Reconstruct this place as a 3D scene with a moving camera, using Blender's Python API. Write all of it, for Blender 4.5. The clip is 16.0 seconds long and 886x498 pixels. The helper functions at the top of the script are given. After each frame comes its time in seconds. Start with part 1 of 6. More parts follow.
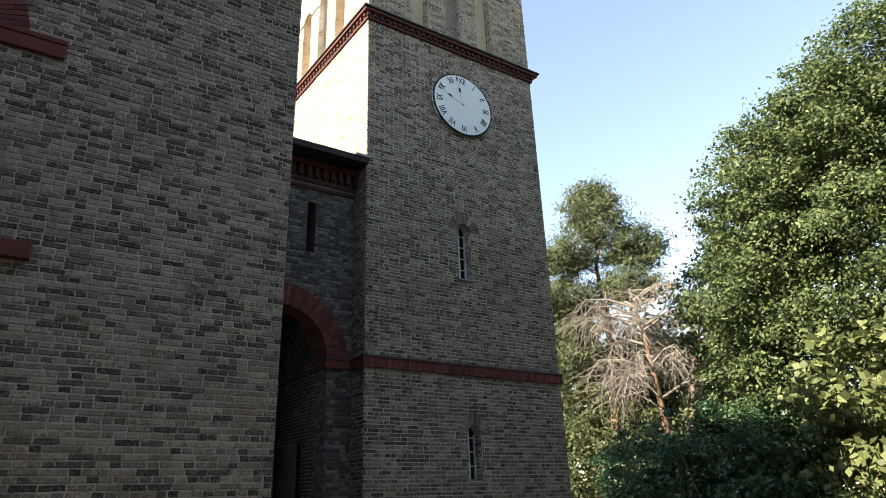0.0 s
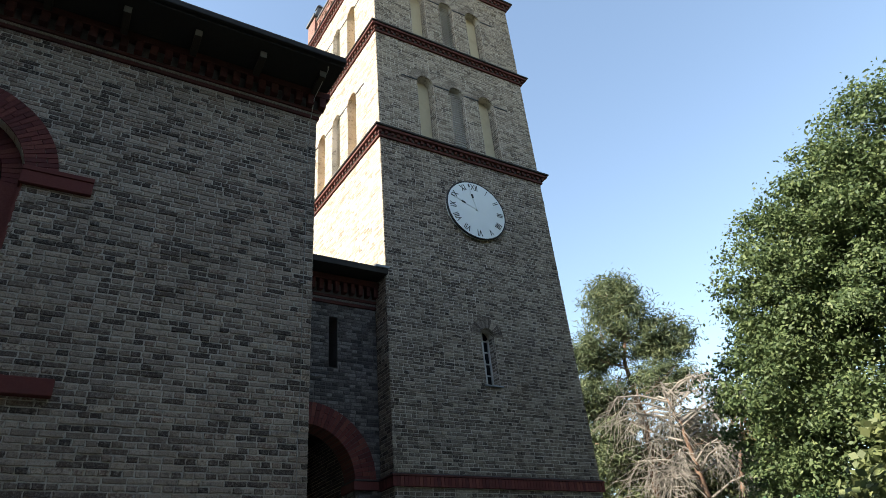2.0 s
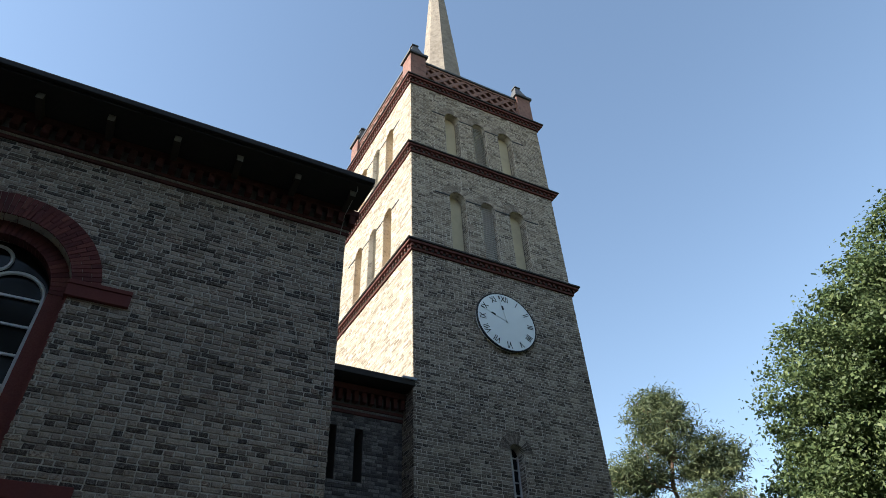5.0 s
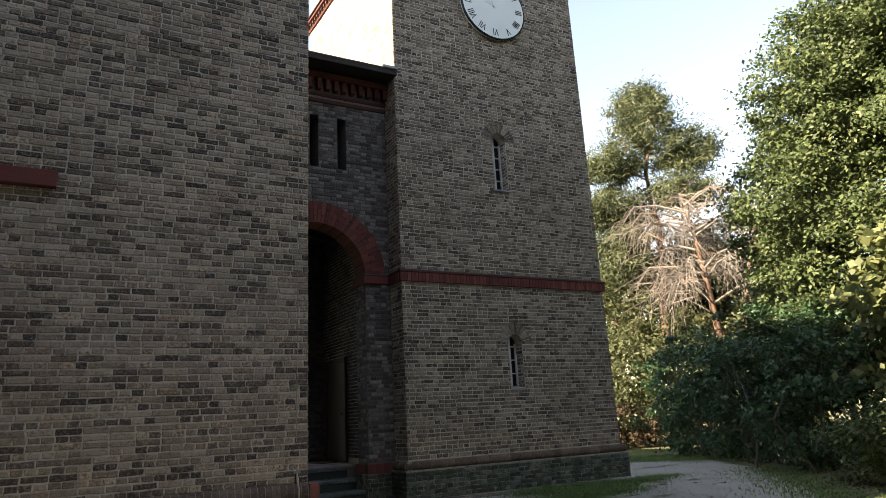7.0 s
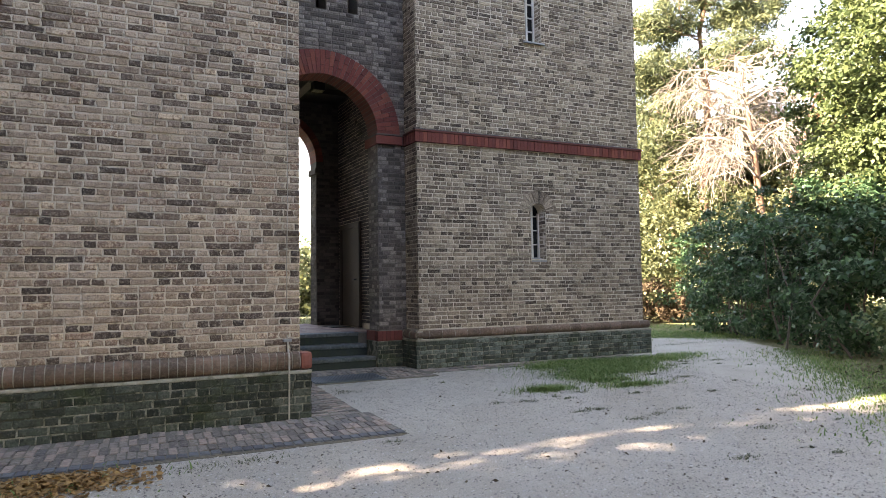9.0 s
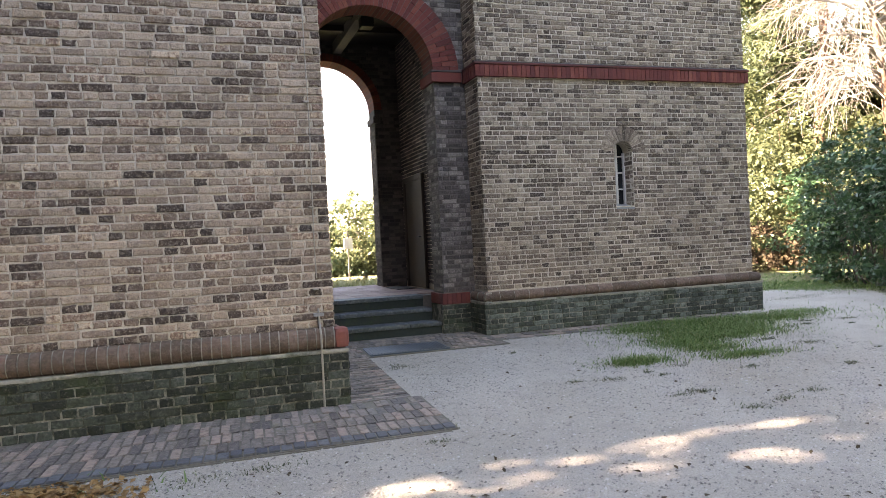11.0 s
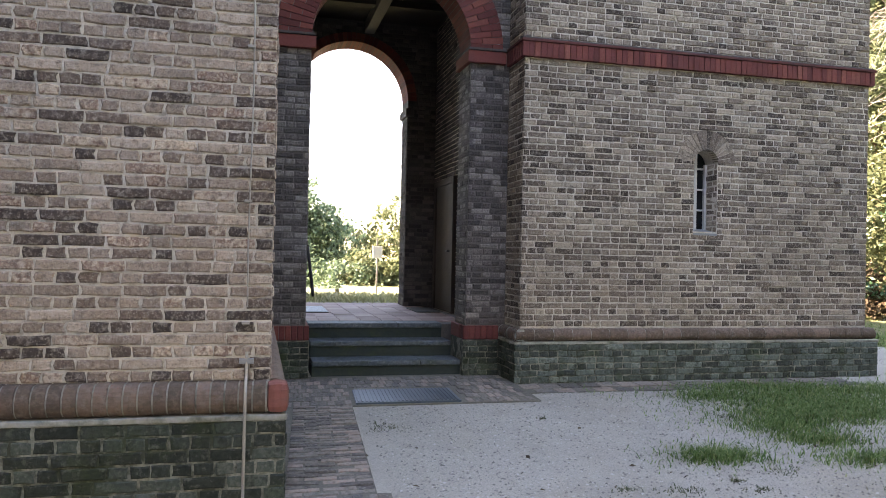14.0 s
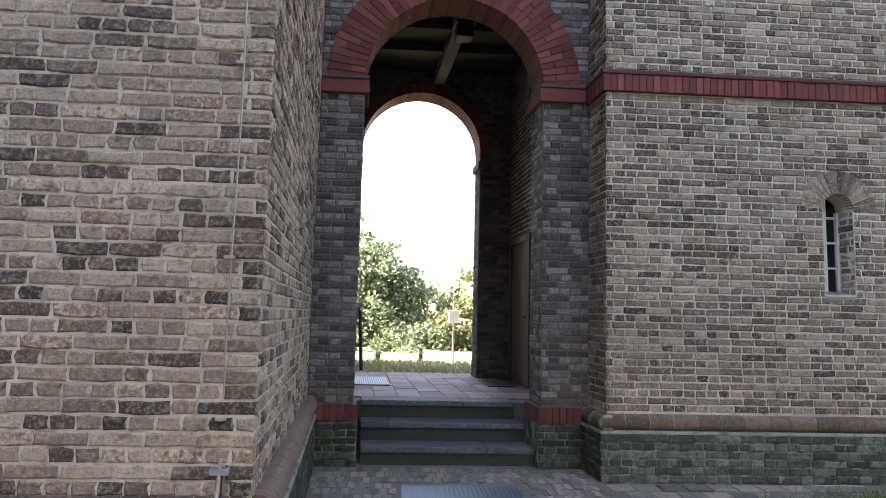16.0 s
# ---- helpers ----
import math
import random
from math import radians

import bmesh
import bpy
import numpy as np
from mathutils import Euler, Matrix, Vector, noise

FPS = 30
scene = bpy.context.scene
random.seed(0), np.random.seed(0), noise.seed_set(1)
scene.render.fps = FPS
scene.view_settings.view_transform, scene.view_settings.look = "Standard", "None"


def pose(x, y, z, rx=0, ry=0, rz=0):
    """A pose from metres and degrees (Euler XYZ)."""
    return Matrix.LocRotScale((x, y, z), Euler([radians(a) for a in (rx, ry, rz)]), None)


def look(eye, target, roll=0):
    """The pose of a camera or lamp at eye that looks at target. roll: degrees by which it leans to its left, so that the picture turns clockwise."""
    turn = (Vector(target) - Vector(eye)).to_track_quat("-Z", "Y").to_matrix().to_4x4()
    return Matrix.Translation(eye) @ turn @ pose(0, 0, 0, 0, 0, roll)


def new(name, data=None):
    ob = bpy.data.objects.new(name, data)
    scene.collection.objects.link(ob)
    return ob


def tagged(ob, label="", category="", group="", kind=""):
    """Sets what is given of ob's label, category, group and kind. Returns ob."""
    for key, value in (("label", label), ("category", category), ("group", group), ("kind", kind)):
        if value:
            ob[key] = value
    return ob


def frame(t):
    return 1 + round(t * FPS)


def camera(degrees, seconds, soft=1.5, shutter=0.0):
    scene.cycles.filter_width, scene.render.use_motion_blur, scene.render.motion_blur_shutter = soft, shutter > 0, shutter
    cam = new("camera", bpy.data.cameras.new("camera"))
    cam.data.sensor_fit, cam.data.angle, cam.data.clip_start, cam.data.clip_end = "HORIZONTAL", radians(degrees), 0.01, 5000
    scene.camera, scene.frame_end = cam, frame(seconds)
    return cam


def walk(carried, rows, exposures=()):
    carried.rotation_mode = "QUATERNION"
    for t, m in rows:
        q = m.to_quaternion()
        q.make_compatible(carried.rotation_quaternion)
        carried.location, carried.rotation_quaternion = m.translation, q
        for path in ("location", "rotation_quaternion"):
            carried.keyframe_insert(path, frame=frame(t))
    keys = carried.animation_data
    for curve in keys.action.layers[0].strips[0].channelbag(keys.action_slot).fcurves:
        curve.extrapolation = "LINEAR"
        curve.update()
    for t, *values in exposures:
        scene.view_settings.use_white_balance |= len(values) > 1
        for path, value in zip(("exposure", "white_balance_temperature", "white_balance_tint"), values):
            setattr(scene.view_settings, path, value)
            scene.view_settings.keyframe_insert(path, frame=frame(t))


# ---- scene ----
cam = camera(69.2, 16.0, soft=0.5)
PATH = [
    (0, (-2.643, -7.895, 1.417), (-1.626, -6.345, 2.169), -2.1),
    (0.5, (-2.749, -7.889, 1.436), (-1.746, -6.368, 2.261), -3.6),
    (1, (-2.758, -7.829, 1.441), (-1.814, -6.338, 2.383), -4.0),
    (1.5, (-2.704, -7.819, 1.481), (-1.808, -6.338, 2.484), -3.9),
    (2, (-2.653, -7.796, 1.51), (-1.744, -6.352, 2.552), -5.6),
    (2.5, (-2.744, -7.774, 1.501), (-1.817, -6.386, 2.603), -5.8),
    (3, (-2.734, -7.828, 1.505), (-1.872, -6.463, 2.686), -4.3),
    (3.5, (-2.795, -7.759, 1.543), (-1.982, -6.417, 2.783), -5.2),
    (3.7, (-2.791, -7.768, 1.537), (-1.996, -6.432, 2.795), -5.1),
    (4.6, (-2.507, -8.07, 1.456), (-1.8, -6.757, 2.79), -3.0),
    (5.8, (-2.3, -8.21, 1.283), (-1.567, -6.774, 2.468), -1.7),
    (6, (-2.23, -8.133, 1.264), (-1.468, -6.654, 2.373), -1.8),
    (6.5, (-2.15, -8.13, 1.3), (-1.313, -6.536, 2.161), -2.4),
    (7, (-2.234, -7.933, 1.358), (-1.327, -6.226, 1.873), -3.1),
    (7.5, (-2.237, -7.663, 1.36), (-1.303, -5.92, 1.66), -3.1),
    (8, (-2.044, -7.503, 1.473), (-0.982, -5.824, 1.709), -1.5),
    (8.5, (-1.809, -7.385, 1.414), (-0.832, -5.647, 1.572), -2.6),
    (9, (-1.519, -7.238, 1.422), (-0.693, -5.421, 1.54), -0.9),
    (9.2, (-1.418, -7.123, 1.436), (-0.631, -5.286, 1.5), -2.1),
    (11.3, (-0.632, -5.946, 1.495), (-0.106, -4.016, 1.479), -2.1),
    (11.5, (-0.581, -5.833, 1.527), (-0.081, -3.896, 1.529), -1.8),
    (12, (-0.457, -5.612, 1.556), (0.043, -3.675, 1.535), -1.9),
    (12.5, (-0.197, -5.307, 1.571), (0.329, -3.377, 1.531), -0.3),
    (13, (-0.026, -4.963, 1.539), (0.446, -3.021, 1.472), -1.2),
    (13.5, (0.066, -4.614, 1.565), (0.511, -2.664, 1.549), -0.1),
    (14, (0.219, -4.255, 1.558), (0.629, -2.297, 1.575), 1.2),
    (14.5, (0.349, -3.941, 1.567), (0.675, -1.968, 1.598), 0.7),
    (15, (0.414, -3.614, 1.582), (0.695, -1.637, 1.69), -0.4),
    (15.5, (0.556, -3.373, 1.59), (0.806, -1.396, 1.757), 0.5),
    (16, (0.677, -3.203, 1.617), (0.803, -1.217, 1.821), 1.4),
]
walk(cam, [(t, look(eye, target, roll)) for t, eye, target, roll in PATH],
     exposures=[(0.0, 2.15, 7800, 12), (2.0, 1.82, 7050, 9), (3.5, 1.65, 6700, 8), (5.7, 1.42, 6850, 8), (6.1, 1.55, 7100, 9), (6.9, 2.25, 8650, 18), (7.6, 3.32, 8950, 22), (9.0, 3.98, 8850, 24), (12.0, 4.25, 8700, 26), (13.5, 4.2, 8450, 26), (16.0, 4.2, 8150, 26)])

# ---- sky and sun ----
SUN_EL = radians(32)                    # the sun stands low beyond the far end of the nave
world = bpy.data.worlds.new("sky")
scene.world = world
world.use_nodes = True
wn = world.node_tree.nodes
sky = wn.new("ShaderNodeTexSky")
sky.sky_type = "NISHITA"
sky.sun_disc = False
sky.sun_elevation = SUN_EL
sky.dust_density = 0.35
sky.ozone_density = 0.9
sky.air_density = 1.15
SUN_TO = Vector((-math.cos(SUN_EL) * 0.997, math.cos(SUN_EL) * 0.079, math.sin(SUN_EL)))
sky.sun_rotation = math.atan2(SUN_TO.x, SUN_TO.y)
world.node_tree.links.new(sky.outputs[0], wn["Background"].inputs[0])
wn["Background"].inputs[1].default_value = 0.105
sun_data = bpy.data.lights.new("sun", "SUN")
sun_data.energy, sun_data.angle, sun_data.color = 5.0, radians(0.53), (1.0, 0.955, 0.88)
new("sun", sun_data).matrix_world = look(SUN_TO * 60, (0, 0, 0))


# ---- materials ----
def node_mat(name):
    m = bpy.data.materials.new(name)
    m.use_nodes = True
    nt = m.node_tree
    return m, nt, nt.nodes, nt.links, nt.nodes["Principled BSDF"]


def surface(name, stops, rough=0.85, vary="", grain=(40, 0.35), stain=None, bump=0.35, bump_scale=60, metal=0.0, spec=0.3, island_mix=0.7, through_light=0.0):
    """A worn surface: colours along a ramp chosen piece by piece and by noise, stains at a larger scale, fine relief."""
    m, nt, N, L, P = node_mat(name)
    co = N.new("ShaderNodeTexCoord")
    geo = N.new("ShaderNodeNewGeometry")
    big = N.new("ShaderNodeTexNoise")
    big.inputs["Scale"].default_value = 0.9
    big.inputs["Detail"].default_value = 5
    fine = N.new("ShaderNodeTexNoise")
    fine.inputs["Scale"].default_value = grain[0]
    fine.inputs["Detail"].default_value = 6
    for t in (big, fine):
        L.new(geo.outputs["Position"], t.inputs["Vector"])
    ramp = N.new("ShaderNodeValToRGB")
    el = ramp.color_ramp.elements
    while len(el) < len(stops):
        el.new(0.5)
    for e, (p, c) in zip(el, stops):
        e.position, e.color = p, (*c, 1)
    mix = N.new("ShaderNodeMath")
    mix.operation = "MULTIPLY_ADD"
    if vary == "island":
        L.new(geo.outputs["Random Per Island"], mix.inputs[0])
    elif vary == "object":
        info = N.new("ShaderNodeObjectInfo")
        L.new(info.outputs["Random"], mix.inputs[0])
    else:
        L.new(big.outputs["Fac"], mix.inputs[0])
    mix.inputs[1].default_value = island_mix
    add = N.new("ShaderNodeMath")
    add.operation = "MULTIPLY_ADD"
    L.new(fine.outputs["Fac"], add.inputs[0])
    add.inputs[1].default_value = grain[1]
    add.inputs[2].default_value = -grain[1] * 0.5 + (1 - island_mix) * 0.5
    L.new(add.outputs[0], mix.inputs[2])
    L.new(mix.outputs[0], ramp.inputs["Fac"])
    colour = ramp.outputs["Color"]
    for scale, low, high, tint, amount in ([stain] if isinstance(stain, tuple) else stain or []):
        sn = N.new("ShaderNodeTexNoise")
        sn.inputs["Scale"].default_value = scale
        sn.inputs["Detail"].default_value = 7
        sn.inputs["Roughness"].default_value = 0.65
        L.new(geo.outputs["Position"], sn.inputs["Vector"])
        mr = N.new("ShaderNodeMapRange")
        mr.inputs["From Min"].default_value, mr.inputs["From Max"].default_value = low, high
        mr.inputs["To Max"].default_value = amount
        L.new(sn.outputs["Fac"], mr.inputs["Value"])
        mc = N.new("ShaderNodeMix")
        mc.data_type = "RGBA"
        L.new(mr.outputs[0], mc.inputs["Factor"])
        L.new(colour, mc.inputs["A"])
        mc.inputs["B"].default_value = (*tint, 1)
        colour = mc.outputs["Result"]
    L.new(colour, P.inputs["Base Color"])
    P.inputs["Roughness"].default_value = rough
    P.inputs["Metallic"].default_value = metal
    P.inputs["Specular IOR Level"].default_value = spec
    if bump:
        bn = N.new("ShaderNodeTexNoise")
        bn.inputs["Scale"].default_value = bump_scale
        bn.inputs["Detail"].default_value = 8
        bn.inputs["Roughness"].default_value = 0.7
        L.new(geo.outputs["Position"], bn.inputs["Vector"])
        b = N.new("ShaderNodeBump")
        b.inputs["Strength"].default_value = bump
        b.inputs["Distance"].default_value = 0.012
        L.new(bn.outputs["Fac"], b.inputs["Height"])
        L.new(b.outputs["Normal"], P.inputs["Normal"])
    if through_light:
        tr = N.new("ShaderNodeBsdfTranslucent")
        L.new(colour, tr.inputs["Color"])
        ms = N.new("ShaderNodeMixShader")
        ms.inputs[0].default_value = through_light
        L.new(P.outputs[0], ms.inputs[1])
        L.new(tr.outputs[0], ms.inputs[2])
        L.new(ms.outputs[0], N["Material Output"].inputs["Surface"])
    return m


GREY_BRICK = [(0.0, (0.024, 0.017, 0.015)), (0.12, (0.05, 0.035, 0.029)), (0.24, (0.09, 0.065, 0.052)), (0.33, (0.165, 0.128, 0.104)),
              (0.6, (0.245, 0.2, 0.163)), (0.86, (0.345, 0.292, 0.238)), (0.93, (0.14, 0.085, 0.065)), (1.0, (0.41, 0.345, 0.27))]
GREY_BRICK = [(p, (c[0] * 1.07, c[1] * 1.005, c[2] * 0.97)) for p, c in GREY_BRICK]
PALE_BRICK = [(p, tuple(min(0.55, v * 1.2 + 0.01) for v in c)) for p, c in GREY_BRICK]
soot = [(24, 0.5, 0.66, (0.47, 0.415, 0.35), 0.42), (14, 0.52, 0.66, (0.055, 0.042, 0.036), 0.55), (75, 0.5, 0.64, (0.05, 0.04, 0.034), 0.45), (60, 0.54, 0.66, (0.5, 0.45, 0.385), 0.4), (0.7, 0.52, 0.85, (0.055, 0.047, 0.044), 0.35)]
TOWER_BRICK = [(0, (0.034, 0.024, 0.02)), (0.16, (0.085, 0.063, 0.05)), (0.4, (0.155, 0.119, 0.095)), (0.75, (0.235, 0.188, 0.15)), (0.93, (0.31, 0.257, 0.205)), (1, (0.37, 0.31, 0.245))]
mat_brick = surface("grey_brown_brick", TOWER_BRICK, 0.9, "island", (30, 0.35), soot, 1.0, 55, island_mix=1.0)
mat_brick_piece = surface("grey_brown_brick_piece", TOWER_BRICK, 0.9, "object", (30, 0.35), soot, 1.0, 55, island_mix=1.0)
# Tower brick as the west sun shows it: the light is in the colour.
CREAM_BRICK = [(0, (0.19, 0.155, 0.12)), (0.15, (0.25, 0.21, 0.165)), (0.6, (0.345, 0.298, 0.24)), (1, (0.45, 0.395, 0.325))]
# Upper stages, paler than the tower brick below.
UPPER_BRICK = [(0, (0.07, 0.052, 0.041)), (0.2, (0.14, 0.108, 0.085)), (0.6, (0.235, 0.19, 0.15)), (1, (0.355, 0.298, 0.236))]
mat_cream = surface("sunlit_cream_brick", CREAM_BRICK, 0.9, "island", (30, 0.35), soot[3:4], 0.6, 55, island_mix=1.0)
mat_upper = surface("paler_upper_brick", UPPER_BRICK, 0.9, "island", (30, 0.35), soot[:1] + soot[2:4], 1.0, 55, island_mix=1.0)
mat_nave = surface("pale_nave_brick", PALE_BRICK, 0.9, "island", (30, 0.35), soot, 1.0, 55, island_mix=1.0)
mat_nave_piece = surface("pale_nave_brick_piece", PALE_BRICK, 0.9, "object", (30, 0.35), soot, 1.0, 55, island_mix=1.0)
# Dark courses; also passage walls, where its darkness stands in for interior shade.
mat_dark_brick = surface("dark_shade_brick", [(0, (0.024, 0.02, 0.021)), (0.5, (0.06, 0.052, 0.052)), (1, (0.13, 0.114, 0.108))], 0.9, "island", (38, 0.5), None, 0.6, 70)
mat_mortar = surface("lime_mortar", [(0, (0.27, 0.238, 0.2)), (0.5, (0.5, 0.448, 0.38)), (1, (0.66, 0.6, 0.52))], 0.95, "", (55, 0.6), [(1.1, 0.5, 0.75, (0.12, 0.105, 0.095), 0.55), (9, 0.52, 0.66, (0.1, 0.085, 0.072), 0.6)], 0.6, 90)
# Link mortar and passage bed, with the recess's shade in the dark colour.
mat_dark_mortar = surface("shaded_mortar", [(0, (0.05, 0.045, 0.043)), (1, (0.17, 0.158, 0.15))], 0.95, "", (55, 0.6), None, 0.5, 90)
RED = [(0, (0.07, 0.02, 0.02)), (0.35, (0.12, 0.032, 0.029)), (0.7, (0.165, 0.045, 0.038)), (1, (0.23, 0.08, 0.058))]
mat_red = surface("red_brick", RED, 0.85, "island", (45, 0.5), (2.2, 0.52, 0.8, (0.085, 0.04, 0.04), 0.6), 0.5, 80)
mat_new_red = surface("new_red_brick", [(0, (0.13, 0.042, 0.035)), (1, (0.25, 0.088, 0.068))], 0.8, "", (30, 0.6), (9, 0.5, 0.68, (0.1, 0.05, 0.045), 0.5), 0.4, 60)
# Darker red_brick for cornices and string courses; eave shade is in the colour.
mat_red_darkened = surface("darkened_red_brick", [(0, (0.045, 0.016, 0.016)), (0.6, (0.095, 0.029, 0.026)), (1, (0.14, 0.05, 0.042))], 0.85, "island", (30, 0.6), (2.2, 0.45, 0.75, (0.04, 0.026, 0.026), 0.7), 0.5, 80)
mat_red_piece = surface("red_brick_piece", RED, 0.85, "object", (45, 0.5), (2.2, 0.52, 0.8, (0.085, 0.04, 0.04), 0.6), 0.5, 80)
BROWN = [(0, (0.06, 0.042, 0.032)), (0.5, (0.125, 0.086, 0.066)), (0.85, (0.175, 0.12, 0.094)), (1, (0.2, 0.088, 0.066))]
mat_roll = surface("moulded_brown_brick", BROWN, 0.85, "object", (40, 0.8), [(14, 0.48, 0.68, (0.05, 0.042, 0.03), 0.7), (26, 0.5, 0.7, (0.24, 0.2, 0.165), 0.45)], 0.9, 60)
PLINTH = [(0, (0.01, 0.012, 0.01)), (0.4, (0.026, 0.033, 0.027)), (0.75, (0.052, 0.066, 0.055)), (1, (0.11, 0.122, 0.104))]
moss = [(2.6, 0.52, 0.76, (0.03, 0.05, 0.014), 0.8), (15, 0.5, 0.68, (0.012, 0.015, 0.011), 0.8), (24, 0.54, 0.72, (0.15, 0.155, 0.13), 0.5)]
mat_plinth = surface("mossy_plinth_brick", PLINTH, 0.9, "island", (40, 0.7), moss, 1.0, 55)
mat_plinth_piece = surface("mossy_plinth_brick_piece", PLINTH, 0.9, "object", (40, 0.7), moss, 1.0, 55)
mat_plinth_cap = surface("pale_plinth_bedding", [(0, (0.13, 0.128, 0.11)), (0.5, (0.27, 0.262, 0.228)), (1, (0.4, 0.385, 0.335))], 0.95, "", (30, 0.8), [(5, 0.5, 0.66, (0.05, 0.06, 0.04), 0.75)], 0.8, 60)
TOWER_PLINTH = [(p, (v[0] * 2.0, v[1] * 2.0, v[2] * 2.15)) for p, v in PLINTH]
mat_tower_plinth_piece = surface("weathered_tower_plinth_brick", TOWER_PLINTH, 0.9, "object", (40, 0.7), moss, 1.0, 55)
mat_plinth_mortar = surface("mossy_mortar", [(0, (0.09, 0.092, 0.07)), (0.5, (0.2, 0.2, 0.168)), (1, (0.34, 0.335, 0.29))], 0.95, "", (50, 0.9), [(6, 0.42, 0.56, (0.025, 0.032, 0.02), 0.9), (2.6, 0.52, 0.76, (0.03, 0.05, 0.014), 0.7)], 0.5, 80)
mat_plaster = surface("ochre_render", [(0, (0.40, 0.33, 0.225)), (1, (0.54, 0.46, 0.32))], 0.9, "", (12, 0.5), (1.4, 0.5, 0.8, (0.22, 0.18, 0.13), 0.5), 0.2, 50)
mat_ochre = surface("deep_ochre_render", [(0, (0.38, 0.255, 0.12)), (1, (0.52, 0.37, 0.19))], 0.9, "", (12, 0.5), (1.4, 0.5, 0.8, (0.22, 0.15, 0.08), 0.5), 0.2, 50)
mat_slate = surface("dark_zinc", [(0, (0.03, 0.031, 0.034)), (1, (0.075, 0.078, 0.085))], 0.6, "", (8, 0.5), None, 0.2, 40)
mat_eave = surface("tarred_eave_boards", [(0, (0.014, 0.012, 0.011)), (1, (0.042, 0.036, 0.033))], 0.8, "", (14, 0.5), None, 0.2, 40)
mat_pale_wood = surface("weathered_rafter_wood", [(0, (0.17, 0.155, 0.135)), (1, (0.30, 0.275, 0.24))], 0.85, "", (30, 0.5), None, 0.3, 60)
mat_beam = surface("grey_painted_beam", [(0, (0.07, 0.066, 0.064)), (1, (0.15, 0.142, 0.135))], 0.8, "", (30, 0.5), None, 0.3, 60)
mat_dark_wood = surface("dark_oak", [(0, (0.024, 0.017, 0.014)), (1, (0.06, 0.043, 0.033))], 0.7, "", (30, 0.5), None, 0.3, 60)
mat_step = surface("bluish_step_stone", [(0, (0.025, 0.031, 0.036)), (0.5, (0.062, 0.078, 0.088)), (1, (0.15, 0.175, 0.188))], 0.7, "", (22, 0.9), [(3.5, 0.5, 0.68, (0.03, 0.045, 0.035), 0.7), (28, 0.54, 0.68, (0.22, 0.235, 0.235), 0.4)], 0.6, 45)
# Moss, and a colour darkened for the shade under each tread's nosing.
mat_riser = surface("mossy_shaded_riser", [(0, (0.012, 0.018, 0.016)), (1, (0.042, 0.054, 0.05))], 0.9, "", (25, 0.5), (3.0, 0.5, 0.7, (0.035, 0.055, 0.025), 0.7), 0.5, 50)
mat_floor_tile = surface("red_floor_tile", [(0, (0.15, 0.085, 0.075)), (0.6, (0.235, 0.15, 0.135)), (1, (0.31, 0.22, 0.2))], 0.75, "object", (30, 0.4), None, 0.25, 60)
PAVER = [(0, (0.06, 0.053, 0.048)), (0.3, (0.13, 0.112, 0.098)), (0.6, (0.225, 0.187, 0.157)), (0.85, (0.3, 0.228, 0.185)), (1, (0.33, 0.2, 0.155))]
pav_st = [(1.2, 0.5, 0.68, (0.065, 0.088, 0.105), 0.5), (4.5, 0.56, 0.72, (0.05, 0.065, 0.03), 0.5), (17, 0.5, 0.68, (0.06, 0.055, 0.045), 0.65), (30, 0.53, 0.7, (0.34, 0.31, 0.28), 0.4)]
mat_paver = surface("worn_paving_brick", PAVER, 0.85, "island", (32, 0.7), pav_st, 0.9, 55)
mat_paver_piece = surface("worn_paving_brick_piece", PAVER, 0.85, "object", (32, 0.7), pav_st, 0.9, 55)
mat_soil = surface("sandy_joint_soil", [(0, (0.05, 0.046, 0.036)), (0.5, (0.13, 0.118, 0.096)), (1, (0.25, 0.23, 0.19))], 0.95, "", (40, 0.6), None, 0.6, 60)
mat_edge = surface("bluish_edge_clinker", [(0, (0.05, 0.055, 0.062)), (1, (0.125, 0.135, 0.145))], 0.8, "object", (32, 0.6), (17, 0.5, 0.68, (0.05, 0.05, 0.042), 0.65), 0.4, 60)
mat_sand = surface("sandy_gravel", [(0, (0.14, 0.128, 0.108)), (0.35, (0.3, 0.277, 0.238)), (0.65, (0.41, 0.38, 0.33)), (1, (0.6, 0.56, 0.49))], 0.95, "", (120, 1.1), [(0.35, 0.5, 0.72, (0.27, 0.232, 0.178), 0.45), (85, 0.56, 0.66, (0.085, 0.078, 0.066), 0.65), (1.7, 0.52, 0.7, (0.2, 0.184, 0.155), 0.4)], 1.0, 110, island_mix=0.35)
mat_pebble = surface("gravel_stone", [(0, (0.08, 0.074, 0.066)), (0.5, (0.28, 0.262, 0.236)), (1, (0.56, 0.53, 0.482))], 0.9, "island", (60, 0.3), None, 0.2, 60)
mat_louvre = surface("pale_grey_louvre", [(0, (0.36, 0.34, 0.3)), (1, (0.5, 0.475, 0.43))], 0.7, "", (20, 0.4), None, 0.2, 50)
mat_white = surface("white_paint", [(0, (0.62, 0.62, 0.6)), (1, (0.8, 0.8, 0.78))], 0.5, "", (20, 0.4), None, 0.1, 50)
mat_frame = surface("weathered_white_paint", [(0, (0.36, 0.355, 0.34)), (1, (0.62, 0.61, 0.59))], 0.6, "", (30, 0.7), None, 0.2, 50)
mat_dial = surface("white_enamel_dial", [(0, (0.62, 0.66, 0.66)), (1, (0.76, 0.8, 0.8))], 0.45, "", (3, 0.5), None, 0.05, 30)
